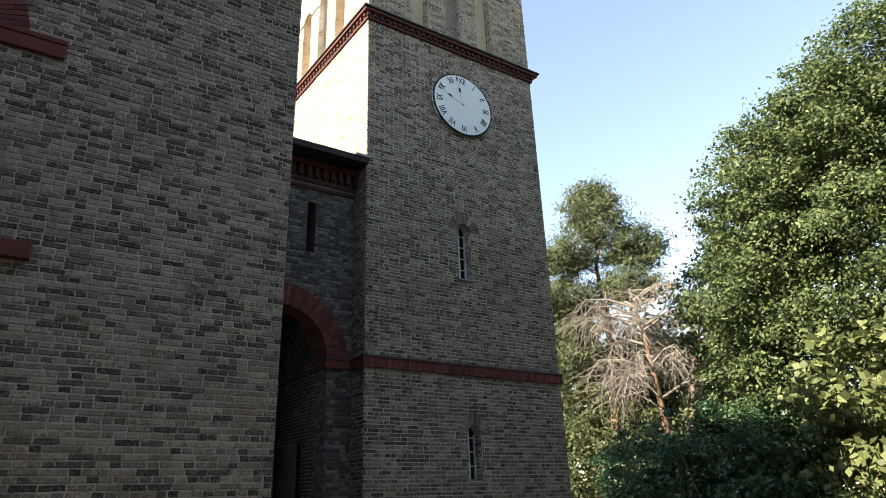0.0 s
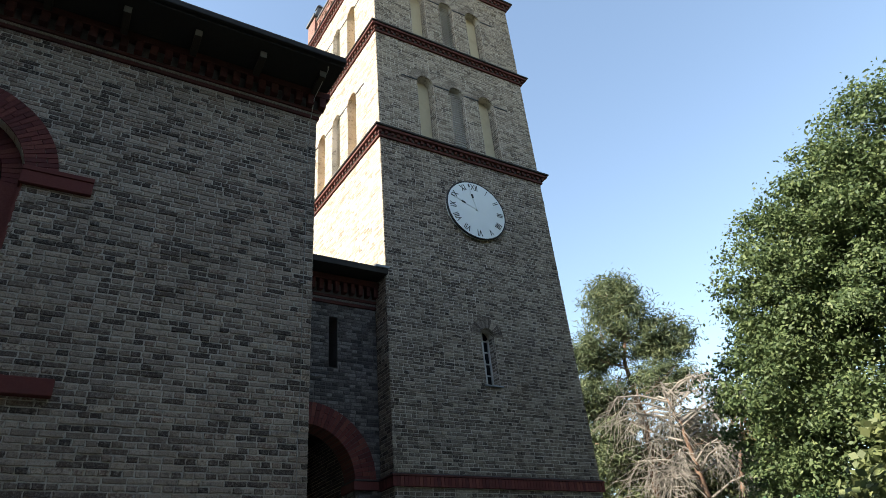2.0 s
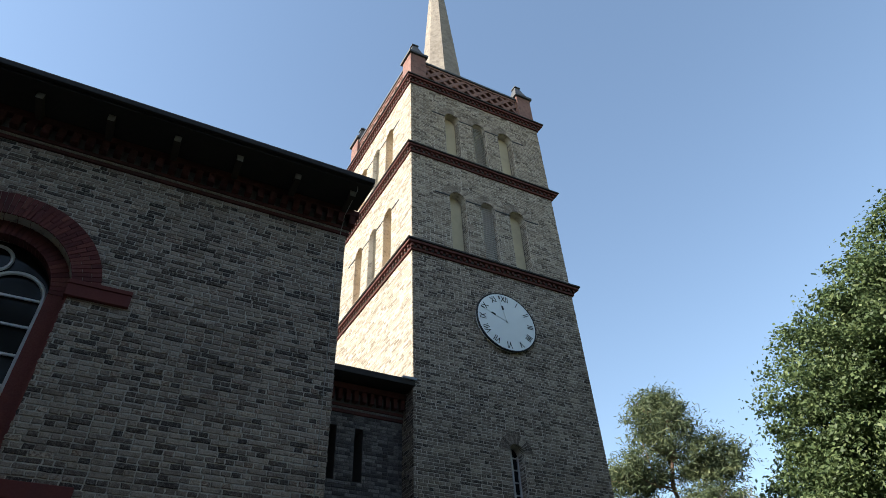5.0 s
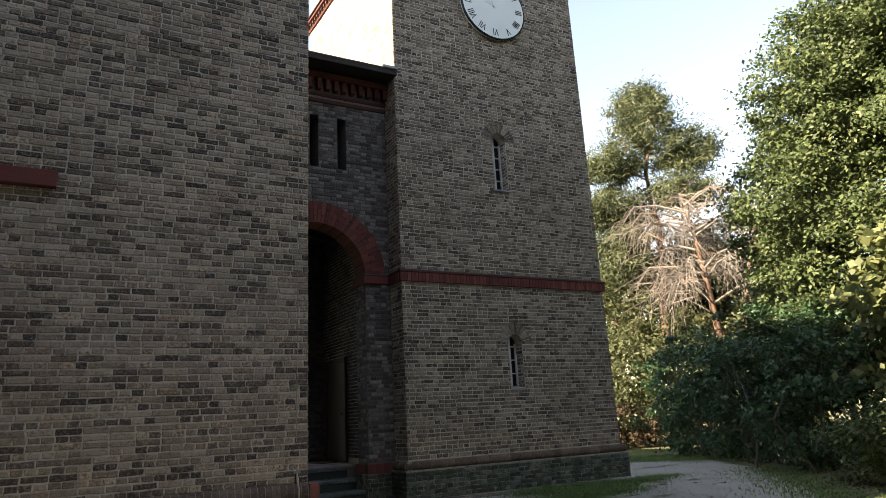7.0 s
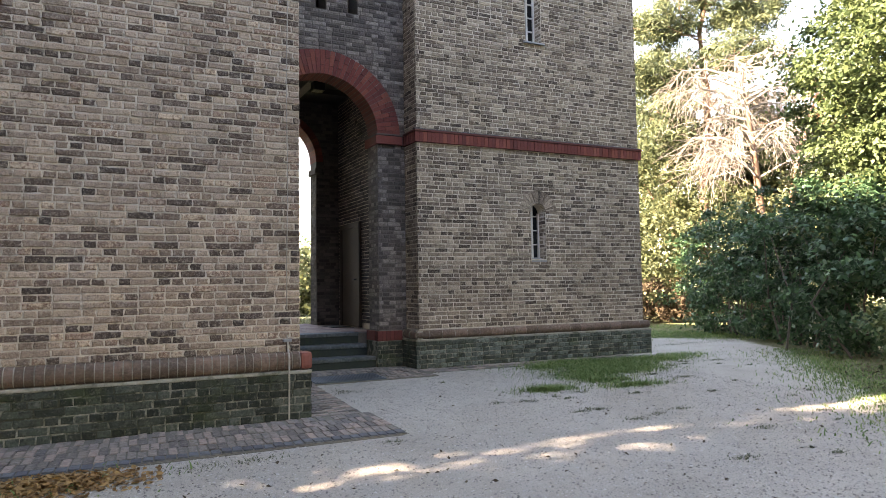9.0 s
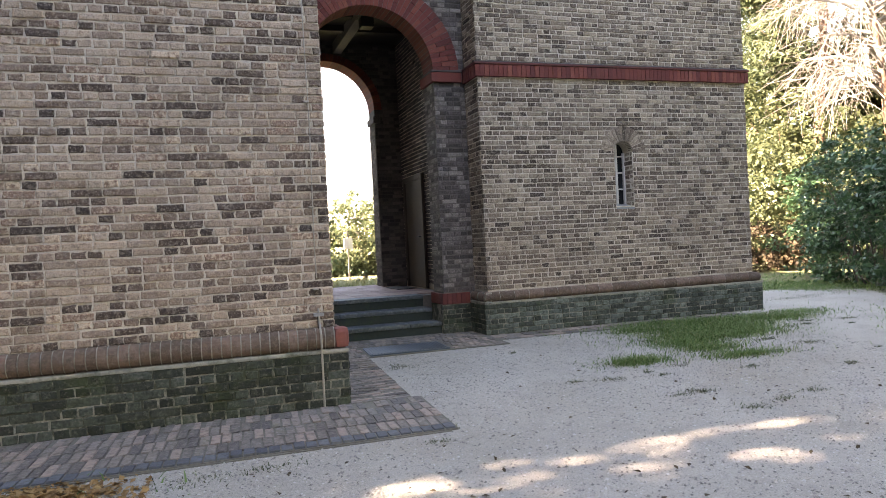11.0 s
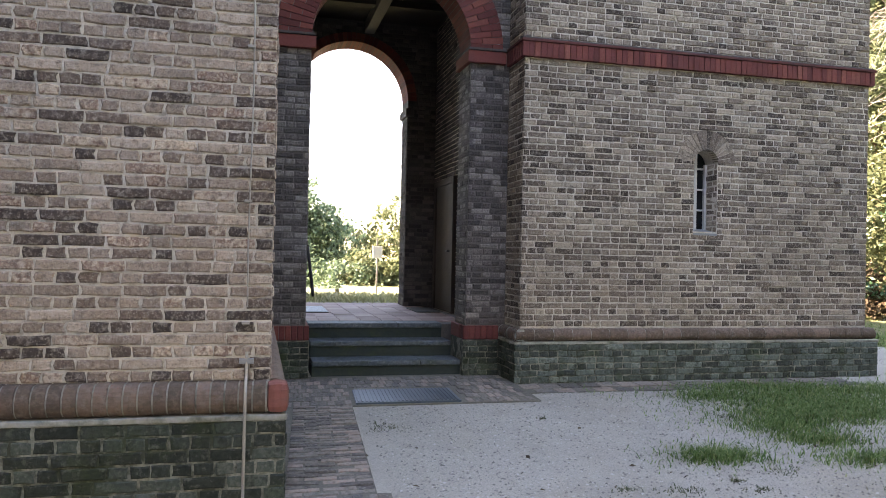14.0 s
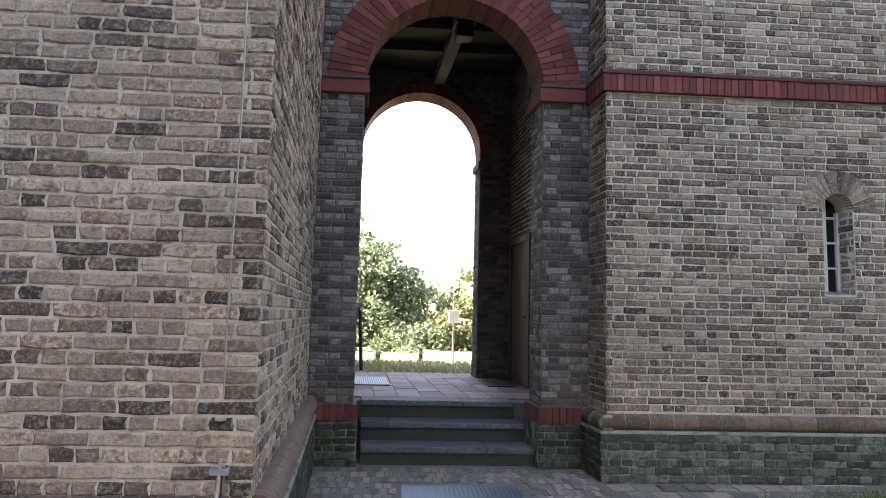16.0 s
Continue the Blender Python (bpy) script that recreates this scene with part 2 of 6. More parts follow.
mat_black = surface("black_iron", [(0, (0.008, 0.008, 0.009)), (1, (0.03, 0.03, 0.032))], 0.5, "", (30, 0.4), None, 0.2, 60, metal=0.4)
mat_wire = surface("dull_conductor_steel", [(0, (0.26, 0.245, 0.22)), (1, (0.42, 0.4, 0.365))], 0.55, "", (40, 0.4), None, 0.2, 60, metal=0.6)
mat_lead = surface("grey_lead", [(0, (0.16, 0.175, 0.19)), (1, (0.28, 0.30, 0.32))], 0.5, "", (20, 0.4), None, 0.2, 60, metal=0.5)
mat_grate = surface("galvanised_grating", [(0, (0.035, 0.05, 0.06)), (1, (0.085, 0.11, 0.13))], 0.5, "", (30, 0.4), None, 0.2, 60, metal=0.4)
mat_glass, nt_, N_, L_, P_ = node_mat("dark_window_glass")
P_.inputs["Base Color"].default_value = (0.012, 0.014, 0.016, 1)
P_.inputs["Roughness"].default_value = 0.1
P_.inputs["Specular IOR Level"].default_value = 0.2
mat_spire = surface("pale_spire_brick", [(0, (0.12, 0.1, 0.085)), (1, (0.3, 0.262, 0.222))], 0.9, "", (12, 0.9), (5, 0.45, 0.65, (0.09, 0.075, 0.065), 0.6), 0.6, 40)


# ---- mesh helpers ----
SHEAR = -0.075          # the building stands a little out of square


def bent(co):
    return Vector((co[0] + SHEAR * co[1], co[1], co[2]))


def part(name, bm, material, parent=None, label="", shear=True, smooth=False):
    if shear:
        for v in bm.verts:
            v.co = bent(v.co)
    me = bpy.data.meshes.new(name)
    bm.to_mesh(me)
    bm.free()
    if smooth:
        for p in me.polygons:
            p.use_smooth = True
    me.materials.append(material)
    ob = new(name, me)
    ob.parent = parent
    if label:
        ob["label"] = label
    return ob


def thing(name, label, category="", group="", kind="", at=(0, 0, 0)):
    ob = new(name)
    ob.location = at
    return tagged(ob, label, category, group, kind)


def mesh_of(name, verts, faces, material, parent=None, smooth=False, label=""):
    me = bpy.data.meshes.new(name)
    me.from_pydata(verts, [], faces)
    me.update()
    me.materials.append(material)
    if smooth:
        for p in me.polygons:
            p.use_smooth = True
    ob = new(name, me)
    ob.parent = parent
    if label:
        ob["label"] = label
    return ob


def add_box(bm, x0, x1, y0, y1, z0, z1, bevel=0.0):
    r = bmesh.ops.create_cube(bm, size=1)
    for v in r["verts"]:
        v.co = Vector(((x0 + x1) / 2 + v.co.x * (x1 - x0), (y0 + y1) / 2 + v.co.y * (y1 - y0), (z0 + z1) / 2 + v.co.z * (z1 - z0)))
    if bevel:
        edges = list({e for v in r["verts"] for e in v.link_edges})
        bmesh.ops.bevel(bm, geom=edges, offset=bevel, segments=2, affect="EDGES", profile=0.6)
    return bm


def box(x0, x1, y0, y1, z0, z1, bevel=0.0):
    return add_box(bmesh.new(), x0, x1, y0, y1, z0, z1, bevel)


def profile_run(bm, pts, along, a, b, base):
    """Sweeps a profile of (out, up) points from a to b along x (facing -y) or along y (facing -x)."""
    rows = []
    for s in (a, b):
        rows.append([bm.verts.new((s, base - o, z) if along == "x" else (base - o, s, z)) for o, z in pts])
    n = len(pts)
    for i in range(n):
        j = (i + 1) % n
        bm.faces.new((rows[0][i], rows[0][j], rows[1][j], rows[1][i]))
    bm.faces.new(rows[0])
    bm.faces.new(list(reversed(rows[1])))
    bmesh.ops.recalc_face_normals(bm, faces=bm.faces)
    return bm


def arch_prism(bm, axis, c, half, z0, spring, d0, d1, seg=20):
    """A round-headed opening's volume; axis y: runs from d0 to d1 along y, centred on x = c; axis x the other way."""
    pts = [(c - half, z0), (c + half, z0)]
    pts += [(c + half * math.cos(a), spring + half * math.sin(a)) for a in np.linspace(0, math.pi, seg)]
    rows = []
    for d in (d0, d1):
        rows.append([bm.verts.new((p, d, z) if axis == "y" else (d, p, z)) for p, z in pts])
    n = len(pts)
    for i in range(n):
        j = (i + 1) % n
        bm.faces.new((rows[0][i], rows[0][j], rows[1][j], rows[1][i]))
    bm.faces.new(rows[0])
    bm.faces.new(list(reversed(rows[1])))
    bmesh.ops.recalc_face_normals(bm, faces=bm.faces)
    return bm


def cut(bm, cutters):
    """Takes the cutters' volumes out of a solid."""
    me = bpy.data.meshes.new("solid")
    bm.to_mesh(me)
    bm.free()
    ob = new("solid", me)
    made = []
    for c in cutters:
        cm = bpy.data.meshes.new("cutter")
        c.to_mesh(cm)
        c.free()
        co = new("cutter", cm)
        mod = ob.modifiers.new("cut", "BOOLEAN")
        mod.object, mod.operation, mod.solver = co, "DIFFERENCE", "EXACT"
        made.append(co)
    bpy.context.view_layer.update()
    done = bpy.data.meshes.new_from_object(ob.evaluated_get(bpy.context.evaluated_depsgraph_get()))
    out = bmesh.new()
    out.from_mesh(done)
    for o in made + [ob]:
        bpy.data.objects.remove(o)
    return out


COURSE, JOINT = 0.0755, 0.014
rng = np.random.default_rng(7)


def course_rows(u0, u1, z0, z1, holes=None, course=COURSE, long=0.252, short=0.122, first=0.0):
    """Bricks of an irregular bond as (u, z, width, height): stretchers and headers at random, with the openings left free."""
    out = []
    n = max(1, round((z1 - z0) / course))
    h = (z1 - z0) / n
    for k in range(n):
        za, zm = z0 + k * h, z0 + (k + 0.5) * h
        spans = [(u0, u1)]
        for a, b in (holes(zm) if holes else ()):
            spans = [s for p, q in spans for s in ((p, min(q, a)), (max(p, b), q)) if s[1] - s[0] > 0.03]
        for p, q in spans:
            heads = k % 2 == 0
            u = p - ((0.03 if heads else 0.065 + 0.126 * (k % 4 == 3)) + 0.02 * rng.random())
            while u < q - 0.02:
                w = (short if heads != (rng.random() < 0.07) else long) + rng.normal(0, 0.003)
                a, b = max(u, p), min(u + w, q)
                if q - b < 0.05:
                    b = q
                if b - a > 0.035:
                    out.append((a + JOINT / 2, za + JOINT / 2, b - a - JOINT, h - JOINT))
                u = b + 0.0005 if b < q else q
    return out


def brick_block(w, h, proud, depth=0.03, ch=0.006, jig=0.004, worn=False):
    """A brick's face and cheeks, chipped at the edges: vertices (u, out, z) and faces."""
    if worn:
        m = w * (0.35 + 0.3 * rng.random(2))
        out = [(0, 0), (m[0], 0), (w, 0), (w, h * 0.5), (w, h), (m[1], h), (0, h), (0, h * 0.5)]
    else:
        out = [(0, 0), (w, 0), (w, h), (0, h)]
    n = len(out)
    r = rng.normal(0, 1, (n, 4))
    t1, t2 = np.clip(rng.normal(0, 0.0009, 2), -0.0018, 0.0018)
    back, rim, face = [], [], []
    for i, (x, z) in enumerate(out):
        x, z = x + r[i, 0] * jig, z + r[i, 1] * jig * 0.8
        c = ch * (1 + 0.45 * abs(r[i, 2]))
        cx = 0 if 0.2 * w < x < 0.8 * w else (c if x < w / 2 else -c)
        cz = 0 if 0.3 * h < z < 0.7 * h else (c if z < h / 2 else -c)
        back.append((x, -depth, z))
        rim.append((x, proud - ch, z))
        face.append((x + cx, proud + t1 * (2 * x / w - 1) + t2 * (2 * z / h - 1), z + cz))
    f = []
    for i in range(n):
        k = (i + 1) % n
        f += [(i, k, n + k, n + i), (n + i, n + k, 2 * n + k, 2 * n + i)]
    f.append(tuple(range(2 * n, 3 * n)))
    return back + rim + face, f


def brick_sheet(name, rows, origin, along, material, parent, proud=0.009, label="", jut=0.0035, worn=False):
    """Joined bricks on an upright plane through origin; along = unit vector (x, y); the face looks to the right-hand side of it."""
    verts, faces = [], []
    ux, uy = along
    ox, oy = uy, -ux
    for u, z, w, h in rows:
        bv, bf = brick_block(w, h, proud + max(-0.003, rng.normal(0, jut)), jig=0.0035, worn=worn)
        n = len(verts)
        for a, o, b in bv:
            uu = u + a
            verts.append(bent((origin[0] + ux * uu + ox * o, origin[1] + uy * uu + oy * o, z + b)))
        faces += [tuple(n + i for i in f) for f in bf]
    ob = mesh_of(name, verts, faces, material, parent, label=label)
    ob["kind"] = "stuff"
    return ob


def brick_pieces(name, rows, origin, along, material, parent, proud=0.009, variants=8):
    """Bricks that stand singly: objects of their own on a few shared meshes."""
    ux, uy = along
    ox, oy = uy, -ux
    pool = {}
    for u, z, w, h in rows:
        key = (round(w / 0.012), int(rng.integers(variants)))
        if key not in pool:
            kw = key[0] * 0.012
            bv, bf = brick_block(kw, h, proud + max(-0.003, rng.normal(0, 0.003)), jig=0.0035, worn=True)
            me = bpy.data.meshes.new(name)
            me.from_pydata([(ux * (a - kw / 2) + ox * o, uy * (a - kw / 2) + oy * o, b) for a, o, b in bv], [], bf)
            me.materials.append(material)
            pool[key] = me
        ob = new(name, pool[key])
        c = u + w / 2
        ob.location = bent((origin[0] + ux * c, origin[1] + uy * c, z))
        ob.parent = parent


def ring(name, c, zc, r0, r1, plane, front, back, material, parent, a0=0.0, a1=math.pi, thick=0.075, pieces=True, split=True, label=""):
    """An arch of wedge bricks about (c, zc). plane 'y': its face looks to -y at y = front; 'x': to -x at x = front."""
    n = max(3, round((a1 - a0) * (r0 + r1) / 2 / thick))
    allv, allf = [], []
    for k in range(n):
        b0, b1 = a0 + (a1 - a0) * k / n, a0 + (a1 - a0) * (k + 1) / n
        g = 0.0035 / ((r0 + r1) / 2)
        cuts = [r0, r1]
        if split:
            m = r0 + (r1 - r0) * (0.36 if k % 2 else 0.66)
            cuts = [r0, m - 0.004, m + 0.004, r1]
        for p in range(0, len(cuts), 2):
            q0, q1 = cuts[p], cuts[p + 1]
            f0 = front + rng.normal(0, 0.002)
            pts = [(q0, b0 + g * 1.4), (q1, b0 + g), (q1, b1 - g), (q0, b1 - g * 1.4)]
            vs = []
            for d in (f0, back):
                for r, a in pts:
                    s, z = c + r * math.cos(a), zc + r * math.sin(a)
                    vs.append(bent((s, d, z) if plane == "y" else (d, s, z)))
            fs = [(0, 1, 2, 3), (7, 6, 5, 4), (0, 4, 5, 1), (1, 5, 6, 2), (2, 6, 7, 3), (3, 7, 4, 0)]
            if pieces:
                mesh_of(name, vs, fs, material, parent)
            else:
                i0 = len(allv)
                allv += vs
                allf += [tuple(i0 + i for i in f) for f in fs]
    if not pieces:
        mesh_of(name, allv, allf, material, parent, label=label)


def tube(bm, pts, radii, sides=8):
    """A round limb through the points, tapered by the radii."""
    prev, base = None, None
    for i, (p, r) in enumerate(zip(pts, radii)):
        p, r = Vector([float(c) for c in p]), float(r)
        d = (Vector([float(c) for c in pts[min(i + 1, len(pts) - 1)]]) - Vector([float(c) for c in pts[max(i - 1, 0)]])).normalized()
        if base is None:
            base = d.orthogonal().normalized()
        side = (base - d * base.dot(d)).normalized()
        up = d.cross(side)
        base = side
        row = [bm.verts.new(p + (side * math.cos(a) + up * math.sin(a)) * r) for a in np.linspace(0, 2 * math.pi, sides, endpoint=False)]
        if prev:
            for k in range(sides):
                bm.faces.new((prev[k], prev[(k + 1) % sides], row[(k + 1) % sides], row[k]))
        else:
            bm.faces.new(list(reversed(row)))
        prev = row
    bm.faces.new(prev)
    return bm


# ---- building measures ----
NX, NY1 = 0.0, 11.9                     # the nave's corner and its depth
NAVE_L = -24.0
TX0, TX1, TY0, TY1 = 3.05, 8.13, 3.34, 8.44   # the tower in the building's own axes
LY, LY1 = 3.84, 7.95                    # the link's two faces
FLOOR = 0.59

# ---- ground: one sheet to the horizon ----
def smooth(a, b, v):
    t = min(1.0, max(0.0, (v - a) / (b - a)))
    return t * t * (3 - 2 * t)


def ground_z(x, y):
    near = smooth(6.0, 8.2, y) * (1 - smooth(5.0, 9.5, x))
    z = 0.56 * near - 0.11 * max(0.0, y - 10.5) * near
    rough = 0.012 * noise.noise(Vector((x * 0.9, y * 0.9, 0))) + 0.02 * noise.noise(Vector((x * 0.25, y * 0.25, 3)))
    away = smooth(-1.6, -3.0, y) + smooth(3.0, 4.0, x)
    return z + rough * min(1, away) - 0.012


def ground_sheet():
    xs = np.unique(np.concatenate([np.linspace(-9, 16, 101), np.linspace(-40, 60, 41), [-900, -300, -100, 100, 300, 900]]))
    ys = np.unique(np.concatenate([np.linspace(-9, 14, 93), np.linspace(-40, 70, 45), [-900, -300, -100, 110, 300, 900]]))
    verts = [(x, y, ground_z(x, y) if abs(x) < 61 and abs(y) < 71 else (-6.0 if y > 71 else -0.1)) for y in ys for x in xs]
    w = len(xs)
    faces = [(j * w + i, j * w + i + 1, (j + 1) * w + i + 1, (j + 1) * w + i) for j in range(len(ys) - 1) for i in range(w - 1)]
    ob = mesh_of("ground", verts, faces, mat_sand, smooth=True)
    mask = ob.data.attributes.new("meadow", "FLOAT", "POINT")
    for i, (x, y, _) in enumerate(verts):
        edge = 8.6 + 0.95 * y if y < 2 else 10.5 + 0.55 * (y - 2)
        v = max(smooth(edge - 0.5, edge + 0.6, x - (1.5 if y > 6 else 0)), smooth(7.95, 8.3, y) if x < 9 else 0, smooth(9.6, 10.6, y), smooth(13.9, 14.8, y + 0.79 * x) if x > 7.2 and y > 3.5 else 0, smooth(-15, -17, x), smooth(-13, -16, y))
        mask.data[i].value = v
    return tagged(ob, "pale sandy gravel yard and trodden path with meadow beyond", "ground", kind="structure")


# the meadow takes over from the gravel along a ragged edge
gnt = mat_sand.node_tree
att = gnt.nodes.new("ShaderNodeAttribute")
att.attribute_name = "meadow"
rag = gnt.nodes.new("ShaderNodeTexNoise")
rag.inputs["Scale"].default_value, rag.inputs["Detail"].default_value = 2.5, 6
gpos = gnt.nodes.new("ShaderNodeNewGeometry")
gnt.links.new(gpos.outputs["Position"], rag.inputs["Vector"])
addm = gnt.nodes.new("ShaderNodeMath")
addm.operation = "ADD"
gnt.links.new(att.outputs["Fac"], addm.inputs[0])
gnt.links.new(rag.outputs["Fac"], addm.inputs[1])
gmr = gnt.nodes.new("ShaderNodeMapRange")
gmr.inputs["From Min"].default_value, gmr.inputs["From Max"].default_value = 0.85, 1.15
gnt.links.new(addm.outputs[0], gmr.inputs["Value"])
gfine = gnt.nodes.new("ShaderNodeTexNoise")
gfine.inputs["Scale"].default_value, gfine.inputs["Detail"].default_value = 14, 8
gnt.links.new(gpos.outputs["Position"], gfine.inputs["Vector"])
gr_ = gnt.nodes.new("ShaderNodeValToRGB")
for e_, (p_, c_) in zip(gr_.color_ramp.elements, ((0.3, (0.05, 0.062, 0.025, 1)), (0.7, (0.16, 0.15, 0.075, 1)))):
    e_.position, e_.color = p_, c_
gnt.links.new(gfine.outputs["Fac"], gr_.inputs["Fac"])
gmix = gnt.nodes.new("ShaderNodeMix")
gmix.data_type = "RGBA"
gp_ = gnt.nodes["Principled BSDF"]
gnt.links.new(gmr.outputs[0], gmix.inputs["Factor"])
gnt.links.new(gp_.inputs["Base Color"].links[0].from_socket, gmix.inputs["A"])
gnt.links.new(gr_.outputs["Color"], gmix.inputs["B"])
gnt.links.new(gmix.outputs["Result"], gp_.inputs["Base Color"])
ground = ground_sheet()

# ---- nave ----
WC, WHALF, WSILL, WSPRING = -4.75, 1.02, 4.27, 6.80


def nave_hole(z):
    if z < WSILL - 0.02:
        return []
    if z < WSPRING:
        return [(WC - WHALF, WC + WHALF)]
    r = 1.30
    if z < WSPRING + r:
        h = math.sqrt(r * r - (z - WSPRING) ** 2)
        return [(WC - h, WC + h)]
    return []


nave = thing("wall_nave", "tall nave wall of mottled grey-brown brick on a mossy plinth", "wall", kind="structure")
core = cut(box(NAVE_L, NX - 0.006, 0.006, 0.65, 0, 9.75), [arch_prism(bmesh.new(), "y", WC, WHALF, WSILL, WSPRING, -1, 1)])
part("wall_core", core, mat_mortar, nave)
gable = bmesh.new()
gp = [(0.65, 0), (NY1, 0), (NY1, 9.75), (NY1 / 2, 10.6), (0.65, 9.75)]
ga = [gable.verts.new((NX - 0.6, y, z)) for y, z in gp]
gb = [gable.verts.new((NX - 0.006, y, z)) for y, z in gp]
gable.faces.new(ga)
gable.faces.new(list(reversed(gb)))
for i in range(5):
    gable.faces.new((ga[i], gb[i], gb[(i + 1) % 5], ga[(i + 1) % 5]))
bmesh.ops.recalc_face_normals(gable, faces=gable.faces)
part("gable_core", gable, mat_mortar, nave)
part("rear_wall", box(NAVE_L, NX - 0.6, NY1 - 0.6, NY1, 0, 9.7), mat_brick, nave)
part("end_wall", box(NAVE_L - 0.6, NAVE_L, 0.006, NY1, 0, 9.7), mat_brick, nave)

NEAR_X, NEAR_Z = -1.55, 3.05
rows = course_rows(-8.0, NX, 0.73, 9.17, nave_hole)
brick_sheet("brickwork", course_rows(NAVE_L, -8.0, 0.73, 9.17, course=0.15, long=0.5, short=0.25), (0, 0.006), (1, 0), mat_nave, nave)
near_rows = [r for r in rows if r[0] > NEAR_X and r[1] < NEAR_Z]
far_rows = [r for r in rows if not (r[0] > NEAR_X and r[1] < NEAR_Z)]
brick_sheet("brickwork", far_rows, (0, 0.006), (1, 0), mat_nave, nave, worn=True)
side_rows = course_rows(0.0, LY, 0.73, 9.7)
brick_sheet("brickwork", side_rows, (NX - 0.006, 0), (0, 1), mat_nave, nave, worn=True)

# plinth and its moulded course
part("plinth_core", box(NAVE_L, NX + 0.094, -0.094, 0.3, -0.3, 0.50), mat_plinth_mortar, nave)
part("plinth_return", box(NX - 0.3, NX + 0.094, 0.3, LY, -0.3, 0.50), mat_plinth_mortar, nave)
part("plinth_cap", box(NAVE_L, NX + 0.105, -0.105, 0.25, 0.50, 0.535, 0.008), mat_plinth_cap, nave)
part("plinth_cap", box(NX - 0.3, NX + 0.105, 0.25, LY, 0.50, 0.535, 0.008), mat_plinth_cap, nave)
pl_rows = course_rows(-12.0, NX + 0.1, 0.0, 0.50, course=0.083)
brick_sheet("plinth_bricks", [r for r in pl_rows if r[0] < -1.9], (0, -0.094), (1, 0), mat_plinth, nave)
brick_sheet("plinth_bricks", course_rows(-0.1, LY, 0.0, 0.50, course=0.083), (NX + 0.094, 0), (0, 1), mat_plinth, nave)


def roll_run(parent, a, b, base, along, z0, z1, out, step=0.083):
    """A course of moulded bricks with a rounded shoulder, each a piece of its own on a shared mesh."""
    zc = z0 + 0.46 * (z1 - z0)
    arc = [(out * (0.3 + 0.7 * math.cos(t)), zc + (0.46 if t < 0 else 0.54) * (z1 - z0) * math.sin(t)) for t in np.linspace(-1.4, math.pi / 2, 11)]
    prof = [(-0.02, z0)] + arc + [(-0.02, z1)]
    pool = []
    for _ in range(4):
        bm = bmesh.new()
        d = rng.normal(0, 0.003)
        profile_run(bm, [(o + d if o > 0 else o, z) for o, z in prof], along, -step / 2 + 0.0055, step / 2 - 0.0055, 0)
        me = bpy.data.meshes.new("roll_brick")
        bm.to_mesh(me)
        bm.free()
        me.materials.append(mat_roll)
        pool.append(me)
    n = round((b - a) / step)
    for k in range(n):
        ob = new("roll_brick", pool[int(rng.integers(4))])
        s = a + (k + 0.5) * (b - a) / n
        ob.location = bent((s, base, 0) if along == "x" else (base, s, 0))
        ob.parent = parent
    core_p = [(-0.03, z0 + 0.006)] + [(o - 0.011, z) for o, z in arc[1:-1]] + [(-0.03, z1 - 0.006)]
    part("roll_bedding", profile_run(bmesh.new(), core_p, along, a, b, base), mat_plinth_cap, parent)


roll_run(nave, -6.0, NX - 0.02, 0.0, "x", 0.535, 0.735, 0.112)
part("roll_bedding", profile_run(bmesh.new(), [(-0.02, 0.535), (0.08, 0.535), (0.07, 0.66), (-0.02, 0.735)], "x", NAVE_L, -6.0, 0.0), mat_roll, nave)
bm = bmesh.new()
rc = [(-0.02, 0.537)] + [(0.11 * (0.3 + 0.7 * math.cos(t)), 0.627 + (0.09 if t < 0 else 0.105) * math.sin(t)) for t in np.linspace(-1.4, math.pi / 2, 11)] + [(-0.02, 0.732)]
rows2 = [[bm.verts.new((NX + o, y, z)) for o, z in rc] for y in (0.05, LY)]
for i in range(len(rc)):
    j = (i + 1) % len(rc)
    bm.faces.new((rows2[0][i], rows2[0][j], rows2[1][j], rows2[1][i]))
bm.faces.new(rows2[0]), bm.faces.new(list(reversed(rows2[1])))
bmesh.ops.recalc_face_normals(bm, faces=bm.faces)
part("roll_return", bm, mat_roll, nave)
corner = box(NX - 0.022, NX + 0.112, -0.112, 0.05, 0.54, 0.733, 0.045)
part("corner_roll_brick", corner, mat_new_red, nave, "new bright red moulded corner brick")

# window with red arch, imposts and sill
win = thing("window_nave", "round-arched nave window with red brick surround and white bars", "window", kind="structure")
ring("arch_brick", WC, WSPRING, WHALF, 1.385, "y", -0.018, 0.2, mat_red_piece, win, thick=0.07, split=True)
ring("inner_arch_brick", WC, WSPRING, 0.80, WHALF - 0.002, "y", 0.16, 0.34, mat_red, win, pieces=False, split=False)
for s in (-1, 1):
    x0, x1 = sorted((WC + s * WHALF, WC + s * 0.80))
    part("red_jamb", box(x0, x1, 0.16, 0.34, WSILL, WSPRING), mat_red, win)
    a, b = sorted((WC + s * WHALF, WC + s * (WHALF + 0.02)))
    part("red_reveal", box(a, b, -0.004, 0.34, WSILL, WSPRING), mat_red, win)
    a, b = sorted((WC + s * (WHALF - 0.03), WC + s * 1.785))
    part("impost", box(a, b, -0.075, 0.1, 6.90, 6.965, 0.008), mat_red, win)
    part("impost", box(a, b, -0.06, 0.1, 6.715, 6.898, 0.008), mat_red, win)
part("sill", box(WC - 1.88, WC + 1.88, -0.10, 0.34, 4.075, 4.268, 0.012), mat_red, win)
fr = bmesh.new()
